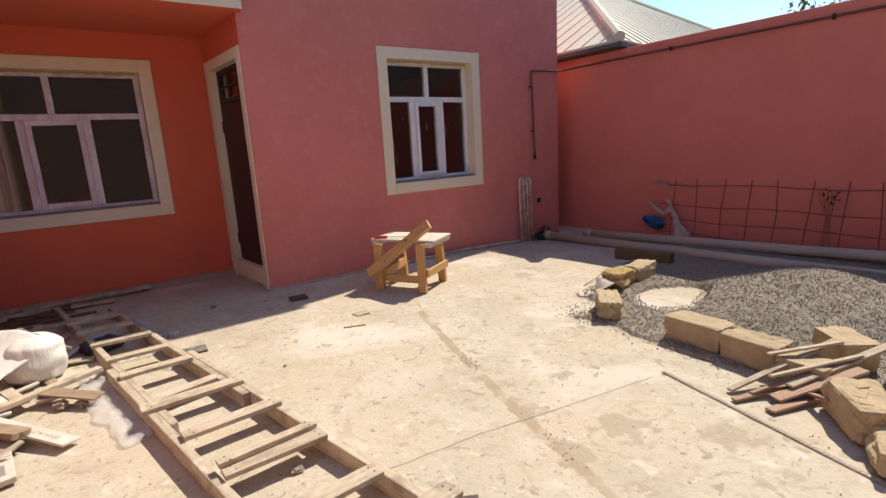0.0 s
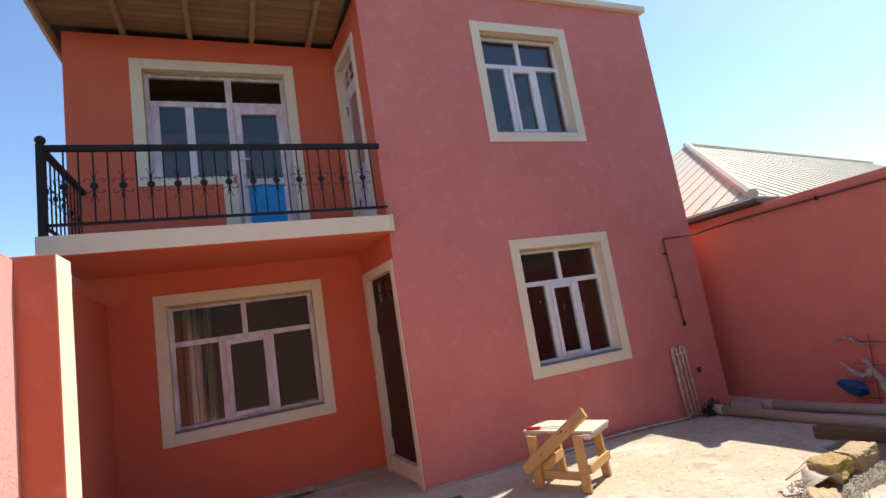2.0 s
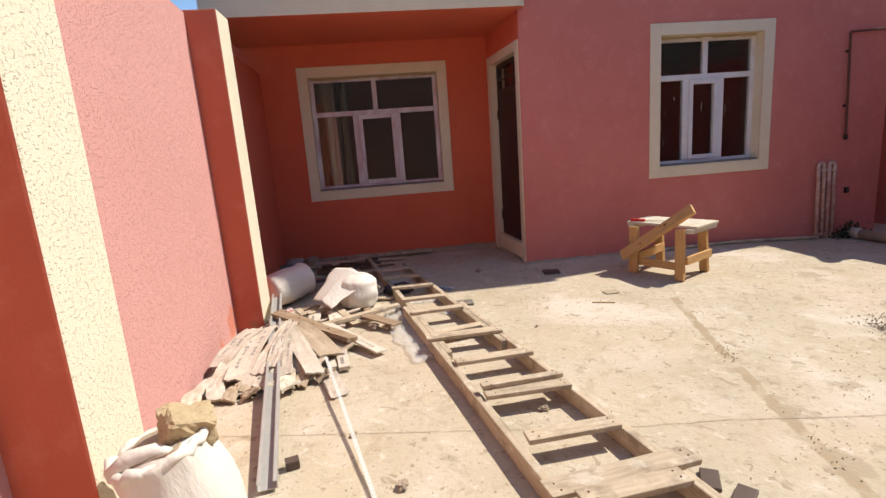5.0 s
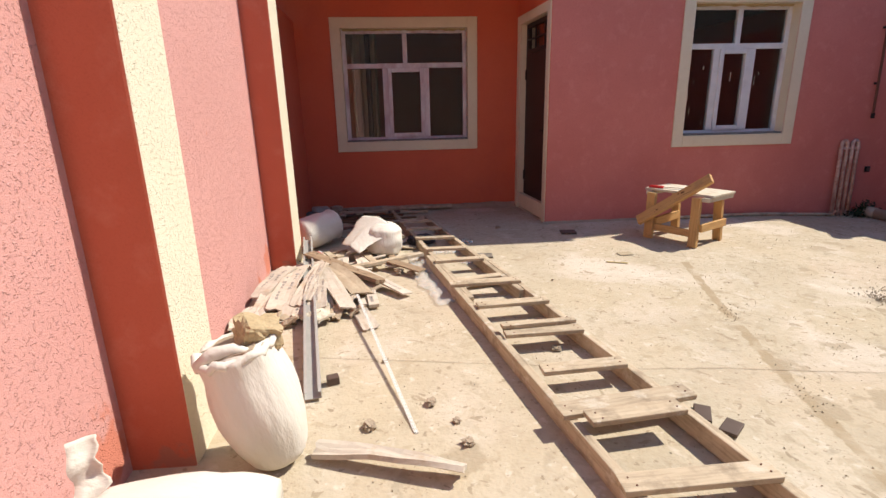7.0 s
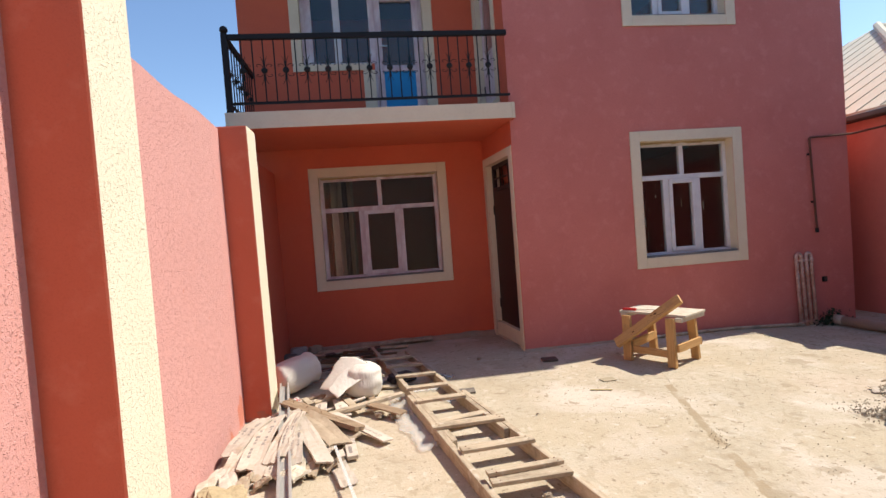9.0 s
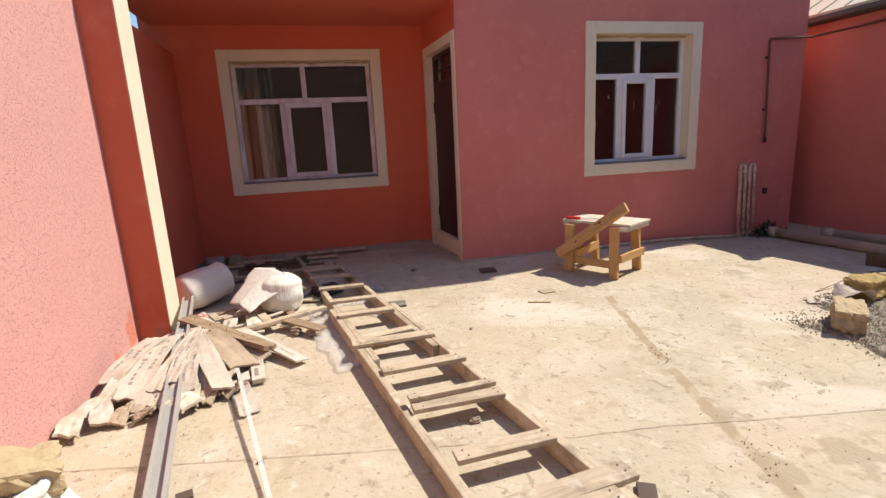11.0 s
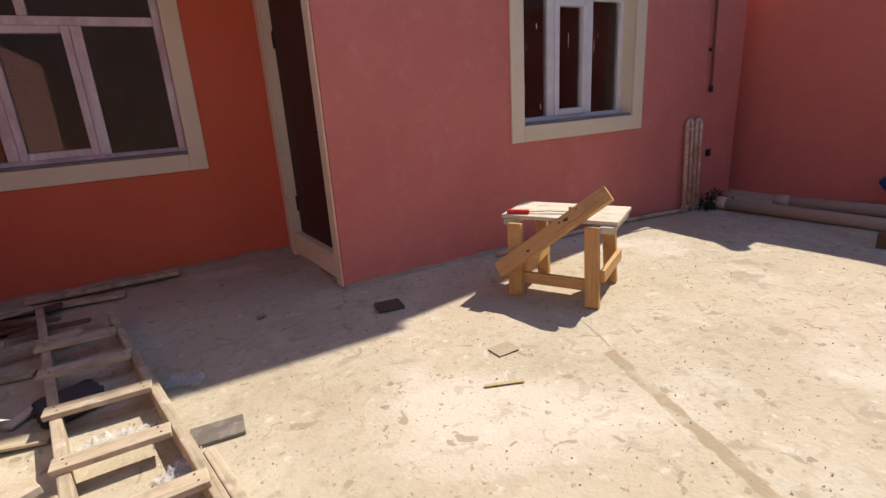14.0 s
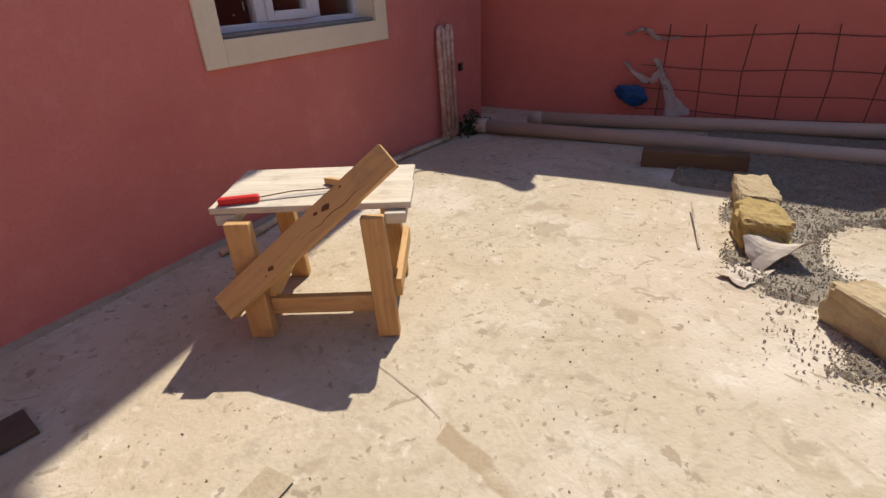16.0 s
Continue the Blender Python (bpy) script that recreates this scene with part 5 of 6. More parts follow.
for k, (x, y, a, l, wd) in enumerate(((-0.95, 2.62, 100, 0.2, 0.1), (-0.86, 2.64, 80, 0.18, 0.09), (-0.72, 2.60, 95, 0.22, 0.1), (-0.62, 2.62, 75, 0.16, 0.08), (-1.12, 2.55, 110, 0.2, 0.1), (-0.78, 2.52, 60, 0.12, 0.06), (-1.02, 2.52, 85, 0.14, 0.07), (-0.58, 2.72, 70, 0.2, 0.09),
                                         (-0.70, 2.50, 40, 0.12, 0.07), (-0.90, 2.48, 15, 0.1, 0.05), (-1.18, 2.66, 80, 0.22, 0.12), (-1.22, 2.46, 100, 0.2, 0.1), (-0.50, 2.62, 30, 0.1, 0.06))):
    c, q = math.cos(radians(a)) * l / 2, math.sin(radians(a)) * l / 2
    bent_board("board_offcut", "broken pale wallboard end in the heap", "offcut", (x - c, y - q, 0.02 + 0.012 * (k % 3)), (x + c, y + q, 0.045 + 0.015 * (k % 2)), wd, 0.016, (card_brown, card, wood_pale)[k % 3], -0.01, 0.3, 50 + k, CARDS, k % 4 == 1)
NA, NB = Vector((-0.96, 3.62, 0.15)), Vector((-0.35, 3.05, 0.07))
bent_board("nailed_plank", "rotten brown plank with bent nails lying across the heap", "plank", NA, NB, 0.1, 0.03, wood_nailed, 0.0, 0.15, 90)
t = board("printed_strip", "pale wallboard strip with factory lettering across the heap", "offcut", (-0.56, 3.44, 0.085), (-0.15, 2.89, 0.035), 0.095, 0.014, card, (0.1, 0.1, 1))
words_on(t, "DOOR FACTORY", (-0.15, 2.89, 0.035), (-0.56, 3.44, 0.085), (0.1, 0.1, 1), 0.014, 0.032, 0.12, -0.3)
for k in range(4):
    p = NA.lerp(NB, 0.12 + 0.2 * k) + Vector((0, 0, 0.005))
    bm = bmesh.new()
    tube(bm, [p, p + Vector((0.004, 0, 0.02)), p + Vector((0.01 - 0.004 * k, 0.004, 0.04))], 0.0022, 5)
    tagged(part("bent_nail", bm, rust), "rusty bent nail standing in the old plank", "nail", "nails in the plank")
can = thing("spray_can", "dented printed spray can lying by the pilaster", "can", at=pose(-0.945, 3.97, 0.05, 84, 0, -8))
bm = bmesh.new()
tube(bm, [(0, 0, -0.07), (0, 0, -0.065), (0, 0, 0.06), (0, 0, 0.072)], [0.028, 0.031, 0.031, 0.022], 16)
part("can_body", bm, can_paint, can)
bm = bmesh.new()
tube(bm, [(0, 0, 0.072), (0, 0, 0.098)], 0.014, 12)
part("cap", bm, red_plastic, can)
board("plank", "weathered lath lying across the heap towards the ladder", "plank", (-0.70, 3.40, 0.075), (0.01, 3.77, 0.075), 0.055, 0.03, wood_old)
board("board_offcut", "short pale wallboard offcut on the concrete", "offcut", (-0.385, 2.70, 0.03), (-0.42, 2.95, 0.045), 0.075, 0.03, card, (0, 0, 1), CARDS, True)
board("board_offcut", "short pale wallboard offcut on the concrete", "offcut", (-0.455, 2.74, 0.02), (-0.495, 2.92, 0.02), 0.05, 0.03, card, (0, 0, 1), CARDS)
board("board_offcut", "pale printed wallboard offcut under the crumpled sack", "offcut", (-0.475, 3.47, 0.045), (-0.57, 4.03, 0.03), 0.11, 0.014, card, (0.1, 0, 1), CARDS, True)
board("board_offcut", "pale printed wallboard offcut under the crumpled sack", "offcut", (-0.685, 3.63, 0.05), (-0.71, 3.97, 0.04), 0.1, 0.014, card, (-0.1, 0, 1), CARDS, True)
bent_board("board_offcut", "crumpled pale printed wallboard strip beside the full sack", "offcut", (-0.56, 1.20, 0.03), (0.0, 1.0, 0.045), 0.07, 0.02, card, -0.02, 0.5, 71, CARDS)
rnd = random.Random(5)
for k in range(26):
    x, y, a, l = rnd.uniform(-1.15, -0.1), rnd.uniform(3.2, 4.6), rnd.uniform(0, 3.1), rnd.uniform(0.1, 0.4)
    z = rnd.uniform(0.01, 0.06)
    m = rnd.choice((wood_old, card, wood_nailed, wood_old))
    board("wood_scrap", "broken wood and board scrap in the heap", "scrap", (x - l / 2 * math.cos(a), y - l / 2 * math.sin(a), z), (x + l / 2 * math.cos(a), y + l / 2 * math.sin(a), z + rnd.uniform(0, 0.03)), rnd.uniform(0.03, 0.1), 0.014, m, (0, 0, 1), "scraps in the heap")
for k in range(22):
    x, y, a, l = rnd.uniform(-1.2, -0.15), rnd.uniform(4.9, 5.95), rnd.uniform(-0.5, 0.5), rnd.uniform(0.15, 0.7)
    m = rnd.choice((wood_dark, wood_old, wood_dark, tile_dark))
    z = rnd.uniform(0.01, 0.07)
    board("wood_scrap", "dark dusty wood scrap lying in the shaded porch", "scrap", (x - l / 2 * math.cos(a), y - l / 2 * math.sin(a), z), (x + l / 2 * math.cos(a), y + l / 2 * math.sin(a), z + rnd.uniform(0, 0.02)), rnd.uniform(0.03, 0.1), 0.02, m, (0, 0, 1), "scraps in the porch")
board("plank", "weathered plank lying along the porch wall", "plank", (-0.4, 6.12, 0.05), (0.55, 6.14, 0.05), 0.12, 0.03, wood_old)
board("plank", "weathered plank lying along the porch wall", "plank", (-0.95, 6.02, 0.03), (0.2, 5.9, 0.03), 0.1, 0.025, wood_old)
bm = bmesh.new()
prev = None
for k in range(31):
    x = -1.25 + 2.76 * k / 30
    w_, h_ = 0.1 + 0.05 * noise.noise(Vector((x * 3, 1, 0))), 0.045 + 0.02 * noise.noise(Vector((x * 4, 5, 0)))
    ring = [bm.verts.new(p) for p in ((x, RY - 0.002, -0.01), (x, RY - 0.002, h_ + 0.01), (x, RY - w_ * 0.6, h_), (x, RY - w_ - 0.05, -0.01))]
    if prev:
        for q in range(3):
            bm.faces.new((prev[q], ring[q], ring[q + 1], prev[q + 1]))
    prev = ring
bmesh.ops.recalc_face_normals(bm, faces=bm.faces)
tagged(part("trim_mortar", bm, mortar), "rough mortar fillet along the foot of the porch wall", "mortar", kind="structure")

# rubbish in the dark corner of the porch
for k, (x, y, sx, sy, sz) in enumerate(((-1.2, 6.08, 0.2, 0.12, 0.1), (-1.0, 6.12, 0.16, 0.1, 0.09), (-1.28, 5.8, 0.14, 0.16, 0.08), (-0.82, 6.1, 0.12, 0.08, 0.05), (-1.1, 5.62, 0.15, 0.1, 0.06), (-0.6, 6.14, 0.1, 0.08, 0.06), (-1.22, 5.3, 0.16, 0.12, 0.07))):
    ob = part("rubble", rubble_mesh(bmesh.new(), Matrix.Identity(4), sx, sy, sz, 40 + k, 0.3, 5), (galv, mortar, plaster, mortar)[k % 4])
    ob.matrix_world = pose(x, y, 0.002, 0, 0, 37 * k)
    tagged(ob, "dusty grey rubble lump in the corner of the porch", "rubble", "rubble in the porch")
ob = part("dark_bag", rubble_mesh(bmesh.new(), Matrix.Identity(4), 0.24, 0.17, 0.075, 61, 0.22, 8), cloth_dark, smooth=True)
ob.matrix_world = pose(0.03, 4.38, 0.003, 0, 0, 25)
tagged(ob, "crumpled dark cloth lying under the ladder rungs", "cloth")


# clear film by the ladder
def film_sheet(label, pts, wd, seed):
    bm = bmesh.new()
    n, mcount = 26, 10
    g = []
    for i in range(n + 1):
        s = i / n * (len(pts) - 1)
        k = min(int(s), len(pts) - 2)
        p = Vector(pts[k]).lerp(Vector(pts[k + 1]), s - k)
        d = (Vector(pts[k + 1]) - Vector(pts[k])).normalized()
        sd = Vector((-d.y, d.x, 0))
        w2 = wd * (0.8 + 0.5 * noise.noise(Vector((i * 0.3, seed, 0))))
        g.append([bm.verts.new(p + sd * w2 * (j / mcount - 0.5) + Vector((0, 0, 0.006 + 0.05 * abs(noise.noise(Vector((i * 0.35, j * 0.4, seed))) + 0.5 * noise.noise(Vector((i * 0.9, j * 0.9, seed))))))) for j in range(mcount + 1)])
    for i in range(n):
        for j in range(mcount):
            bm.faces.new((g[i][j], g[i + 1][j], g[i + 1][j + 1], g[i][j + 1]))
    thicken(bm, 0.0012)
    return tagged(part("plastic_film", bm, film_clear, smooth=True), label, "plastic film")


film_sheet("crumpled clear plastic film beside the ladder", [(-0.02, 3.88, 0), (0.0, 3.4, 0), (0.08, 3.05, 0), (0.17, 2.72, 0)], 0.26, 2)
film_sheet("crumpled clear plastic film between the ladder rungs", [(0.1, 4.02, 0), (0.35, 4.0, 0)], 0.13, 7)
film_sheet("crumpled clear plastic film between the ladder rungs", [(0.36, 3.62, 0), (0.5, 3.72, 0)], 0.12, 12)
film_sheet("crumpled clear plastic film behind the ladder", [(0.4, 4.36, 0), (0.55, 4.3, 0)], 0.12, 15)


def slab(name, label, cat, x, y, a, l, wd, h, mat, z=0.004):
    bm = boxm(-l / 2, l / 2, -wd / 2, wd / 2, 0, h, bevel=min(0.004, h * 0.3))
    ob = part(name, bm, mat)
    ob.matrix_world = pose(x, y, z, 0, 0, a)
    return tagged(ob, label, cat)


slab("dark_tile", "dusty grey speckled tile lying beside the ladder", "tile", 0.56, 3.83, -4, 0.2, 0.13, 0.016, tile_grey)
slab("dark_tile", "dark brown tile lying in the porch shade", "tile", 1.63, 4.55, -8, 0.16, 0.14, 0.02, tile_dark)
slab("tile_shard", "dark grey tile shard beside the ladder", "tile", 1.10, 1.27, 60, 0.12, 0.07, 0.018, tile_dark)
slab("tile_shard", "dark grey tile shard beside the ladder", "tile", 1.16, 1.16, 40, 0.11, 0.07, 0.018, tile_dark)
slab("dark_offcut", "small dark block beside the steel channel", "offcut", -0.56, 1.76, 15, 0.06, 0.05, 0.04, tile_dark)
slab("paper_scrap", "square brown paper scrap flat on the concrete", "paper", 1.878, 3.71, 2, 0.13, 0.1, 0.002, groove_mat, 0.0035)
slab("folding_rule", "broken yellow folding rule on the concrete", "rule", 1.69, 3.455, -22, 0.18, 0.018, 0.005, yellow_rule)

# ---- east side: stones, gravel, pipes ----
STONES = "limestone blocks edging the gravel"


def stone_block(label, x, y, a, l, wd, h, seed, rough=0.08, z=0.0, tilt=0.0):
    ob = part("stone_block", rubble_mesh(bmesh.new(), Matrix.Identity(4), l, wd, h, seed, rough, 9), stone)
    ob.matrix_world = pose(x, y, z, tilt, 0, a)
    return tagged(ob, label, "stone block", STONES)


SAWN, WORN = "sawn yellowish limestone block on the gravel edge", "worn broken limestone block on the gravel edge"
stone_block(SAWN, 3.22, 1.49, 86, 0.38, 0.2, 0.165, 1, 0.12)
stone_block(WORN, 3.17, 1.13, 84, 0.33, 0.2, 0.16, 2, 0.16)
stone_block(WORN, 3.12, 0.84, 80, 0.24, 0.19, 0.13, 3, 0.08)
stone_block(SAWN, 3.50, 0.79, 48, 0.28, 0.19, 0.175, 4, 0.12)
stone_block(SAWN, 2.80, 0.52, 38, 0.34, 0.2, 0.165, 5, 0.17)
stone_block(WORN, 2.60, 0.33, 20, 0.32, 0.22, 0.11, 6, 0.2)
stone_block(WORN, 3.30, 2.245, 41, 0.37, 0.17, 0.145, 7, 0.2)
ob = stone_block("worn rusty-yellow limestone block beside the gravel", 3.99, 2.63, 10, 0.30, 0.2, 0.145, 8, 0.3)
ob.data.materials[0] = stone_ochre
stone_block(WORN, 4.38, 2.66, 8, 0.36, 0.18, 0.14, 9, 0.2)
bent_board("cardboard_scrap", "torn pale cardboard folded against the limestone", "cardboard", (3.70, 2.66, 0.05), (3.84, 2.47, 0.07), 0.14, 0.005, card, -0.03, 0.9, 95)
bent_board("cardboard_scrap", "torn pale cardboard lying flat by the limestone", "cardboard", (3.52, 2.72, 0.012), (3.68, 2.62, 0.014), 0.13, 0.004, card, 0, 0.1, 97)


def heap_height(x, y):
    d = math.hypot((x - 4.62) / 1.1, (y - 1.2) / 0.95)
    h = 0.27 * max(0.0, 1 - d) ** 0.85
    d2 = math.hypot((x - 5.2) / 1.1, (y - 0.2) / 1.0)
    h = max(h, 0.09 * max(0.0, 1 - d2) ** 0.8)
    return h + 0.03 * noise.noise(Vector((x * 3, y * 3, 8))) * (1 if h > 0.02 else 0) + 0.012


def gravel_mask(x, y):
    e = 0.25 * noise.noise(Vector((x * 2.2, y * 2.2, 3)))
    if x < 3.05 + e * 0.6 or y > 2.75 + e + (0.35 if x > 4.6 else 0):
        return False
    if y > 2.5 + e and x < 3.45:
        return False
    if math.hypot((x - 4.05) / 0.36, (y - 2.12) / 0.21) < 1 + e:
        return False
    if y < -0.9 + 2.0 * e - 0.15 * (x - 4.5) ** 2 * -1:
        return False
    return not (x < 3.3 and y < 1.0)


bm = bmesh.new()
nx, ny = 90, 120
vv = {}
for i in range(nx + 1):
    for j in range(ny + 1):
        x, y = 2.95 + 3.5 * i / nx, -1.6 + 4.8 * j / ny
        if gravel_mask(x, y):
            vv[i, j] = bm.verts.new((min(x, WX - 0.005), y, heap_height(x, y) + 0.01 * random.random()))
for (i, j), v in vv.items():
    missing = sum((i + a, j + b) not in vv for a in (-1, 0, 1) for b in (-1, 0, 1))
    if missing:
        v.co.z = yard_height(v.co.x, v.co.y) - 0.004
for i in range(nx):
    for j in range(ny):
        q = [vv.get(k) for k in ((i, j), (i + 1, j), (i + 1, j + 1), (i, j + 1))]
        if all(q):
            bm.faces.new(q)
tagged(part("gravel_bed", bm, gravel_mat), "heap and spread of grey gravel by the boundary wall", "gravel", kind="stuff")


def pebbles(name, label, mat, count, place, lo, hi, seed):
    rnd = random.Random(seed)
    vs, fs = [], []
    while count:
        q = place(rnd)
        if q is None:
            continue
        count -= 1
        x, y, z = q
        s = rnd.uniform(lo, hi)
        e = Euler((rnd.uniform(0, 6), rnd.uniform(0, 6), rnd.uniform(0, 6))).to_matrix()
        b = len(vs)
        for p in ((1.15, 0, 0), (-1.15, 0, 0), (0, 0.7, 0), (0, -0.7, 0), (0, 0, 0.4), (0, 0, -0.4)):
            w2 = e @ (Vector(p) * s * rnd.uniform(0.7, 1.2))
            vs.append((x + w2.x, y + w2.y, z + w2.z))
        fs += [(b + i, b + j, b + k) for i, j, k in ((0, 2, 4), (2, 1, 4), (1, 3, 4), (3, 0, 4), (2, 0, 5), (1, 2, 5), (3, 1, 5), (0, 3, 5))]
    me = bpy.data.meshes.new(name)
    me.from_pydata(vs, [], fs)
    me.materials.append(mat)
    tagged(new(name, me), label, "gravel", kind="stuff")


def on_heap(rnd):
    x, y = rnd.uniform(2.9, 6.3), rnd.uniform(-1.0, 3.1)
    if not gravel_mask(x, y):
        return None
    return x, y, heap_height(x, y) + 0.008


def round_heap(rnd):
    x, y = rnd.uniform(2.85, 3.7), rnd.uniform(0.2, 2.7)
    if rnd.random() > 0.9 - 2.6 * abs(x - 3.25) or y > 2.6:
        return None
    return x, y, yard_height(x, y) + 0.005


def on_yard(rnd):
    x, y = rnd.uniform(-1.1, 4.4), rnd.uniform(0.2, 4.9)
    if noise.noise(Vector((x * 1.2, y * 1.2, 9))) + 0.35 * rnd.random() < 0.12:
        return None
    return x, y, yard_height(x, y) + 0.002


pebbles("gravel_stones", "loose grey gravel stones on the heap", pebble_mat, 60000, on_heap, 0.003, 0.0085, 2)
pebbles("scattered_gravel", "scattered gravel stones round the heap", pebble_mat, 1800, round_heap, 0.003, 0.0085, 3)
pebbles("yard_crumbs", "small mortar crumbs and chips on the concrete", crumb_pale, 1100, on_yard, 0.002, 0.007, 4)
pebbles("yard_chips", "dark small chips strewn on the concrete", tile_dark, 90, on_yard, 0.002, 0.006, 8)


def along_groove(rnd):
    y = rnd.uniform(0.4, 2.5)
    q = 3.40 - y
    x = 2.275 - 0.345 * q + 0.022 * q * q + rnd.gauss(0.01, 0.045)
    if noise.noise(Vector((x * 3, y * 4, 5))) < -0.05:
        return None
    return x, y, yard_height(x, y) + 0.003


def in_patch(rnd):
    k = rnd.choice(((2.03, 1.25, 0.13), (2.2, 1.75, 0.06), (2.25, 0.9, 0.18), (1.75, 1.45, 0.08), (3.6, 4.1, 0.1)))
    x, y = k[0] + rnd.gauss(0, k[2]), k[1] + rnd.gauss(0, k[2])
    return x, y, yard_height(x, y) + 0.002


pebbles("groove_crumbs", "loose mortar crumbs along the worn groove", crumb_pale, 110, along_groove, 0.002, 0.007, 21)
pebbles("patch_crumbs", "patches of mortar crumbs on the concrete", crumb_pale, 90, in_patch, 0.0015, 0.006, 22)

# clods and mortar splats on the slab
rnd = random.Random(12)
for x, y, s in ((-0.08, 1.51, 0.03), (0.02, 1.36, 0.022), (-0.36, 1.36, 0.035), (0.05, 1.2, 0.03), (0.66, 1.95, 0.03), (-0.3, 1.95, 0.02), (1.0, 3.1, 0.012), (0.93, 4.9, 0.03), (-0.2, 3.45, 0.045), (-0.1, 3.4, 0.04)):
    ob = part("mortar_clod", rubble_mesh(bmesh.new(), Matrix.Identity(4), s * 1.6, s * 1.3, s * 0.8, x, 0.7, 3), mortar)
    ob.matrix_world = pose(x, y, 0.001, 0, 0, rnd.uniform(0, 180))
    tagged(ob, "small dried mortar clod on the concrete", "clod", "clods on the concrete")

# wood scraps on the stones
for k, (a, b, wd, mt) in enumerate((((2.70, 1.06, 0.02), (3.36, 0.80, 0.19), 0.038, wood_old), ((2.86, 0.84, 0.07), (3.50, 0.56, 0.21), 0.05, wood_old), ((2.62, 1.00, 0.014), (3.1, 0.80, 0.05), 0.04, wood_red), ((2.75, 0.86, 0.03), (3.18, 0.62, 0.13), 0.07, wood_red), ((2.64, 0.84, 0.015), (3.0, 0.70, 0.03), 0.055, wood_red),
                                    ((3.0, 1.0, 0.15), (3.32, 0.76, 0.2), 0.034, wood_old), ((2.80, 0.66, 0.09), (2.95, 0.84, 0.02), 0.035, wood_red), ((2.72, 0.96, 0.03), (3.22, 0.70, 0.15), 0.03, wood_red), ((2.84, 0.92, 0.1), (3.26, 0.66, 0.17), 0.045, wood_old))):
    board("wood_scrap", "split board scrap leaning on the limestone blocks", "scrap", a, b, wd, 0.014, mt, (0.08 * (k - 3), 0.1, 1), "scraps on the limestone")
for k, (x, y, a) in enumerate(((2.78, 0.54, 10), (2.88, 0.58, 60), (2.72, 0.48, 110))):
    slab("tile_shard", "pinkish broken tile shard on a limestone block", "tile", x, y, a, 0.09, 0.055, 0.014, stone, 0.163)
board("twig", "thin pale twig on the concrete by the stones", "twig", (3.78, 2.86, 0.008), (4.25, 2.95, 0.05), 0.01, 0.008, wood_old)

bm = bmesh.new()
plank_between(bm, (4.98, 3.34, 0.045), (5.03, 2.70, 0.06), 0.11, 0.12, (0, 0, 1), 0.01)
tagged(part("timber_beam", bm, wood_dark), "dark weathered timber beam on the ground by the pipes", "beam")


def sewer_pipe(label, a, b):
    t = thing("drain_pipe", label, "pipe", "drain pipes along the wall")
    bm = bmesh.new()
    a, b = Vector(a), Vector(b)
    tube(bm, [a, a.lerp(b, 0.5) + Vector((0, 0, -0.012)), b], 0.055, 20)
    part("barrel", bm, pvc_pipe, t, smooth=True)
    d = (b - a).normalized()
    bm = bmesh.new()
    tube(bm, [a - d * 0.02, a + d * 0.09, a + d * 0.11], [0.064, 0.064, 0.056], 20)
    part("socket", bm, pvc_pipe, t, smooth=True)


sewer_pipe("long dusty plastic drain pipe lying across the gravel", (5.46, 4.86, 0.02), (5.52, -0.6, 0.10))
sewer_pipe("long dusty plastic drain pipe lying by the wall", (5.89, 4.5, 0.02), (6.31, -0.3, 0.15))

# rusty mesh leaning on the wall
mesh_t = thing("rebar_mesh", "rusty steel reinforcing mesh leaning on the red wall", "mesh")


def lean(y, z):
    return (6.31 + 0.13 * z / 0.85, y, z)


for k in range(13):
    y = 3.47 - 0.305 * k
    bm = bmesh.new()
    tube(bm, [lean(y - 0.03 * math.sin(k), 0.02), lean(y, 0.4), lean(y + 0.03 * math.sin(k * 2.0), 0.78)], 0.0045, 6)
    part("upright_bar", bm, rust, mesh_t)
for k, z in enumerate((0.08, 0.25, 0.44, 0.70)):
    bm = bmesh.new()
    tube(bm, [tuple(Vector(lean(3.66 - 0.4 * i, z + 0.015 * math.sin(i * 1.7 + k))) + Vector((-0.01, 0, 0))) for i in range(11)], 0.0045, 6)
    part("cross_bar", bm, rust, mesh_t)


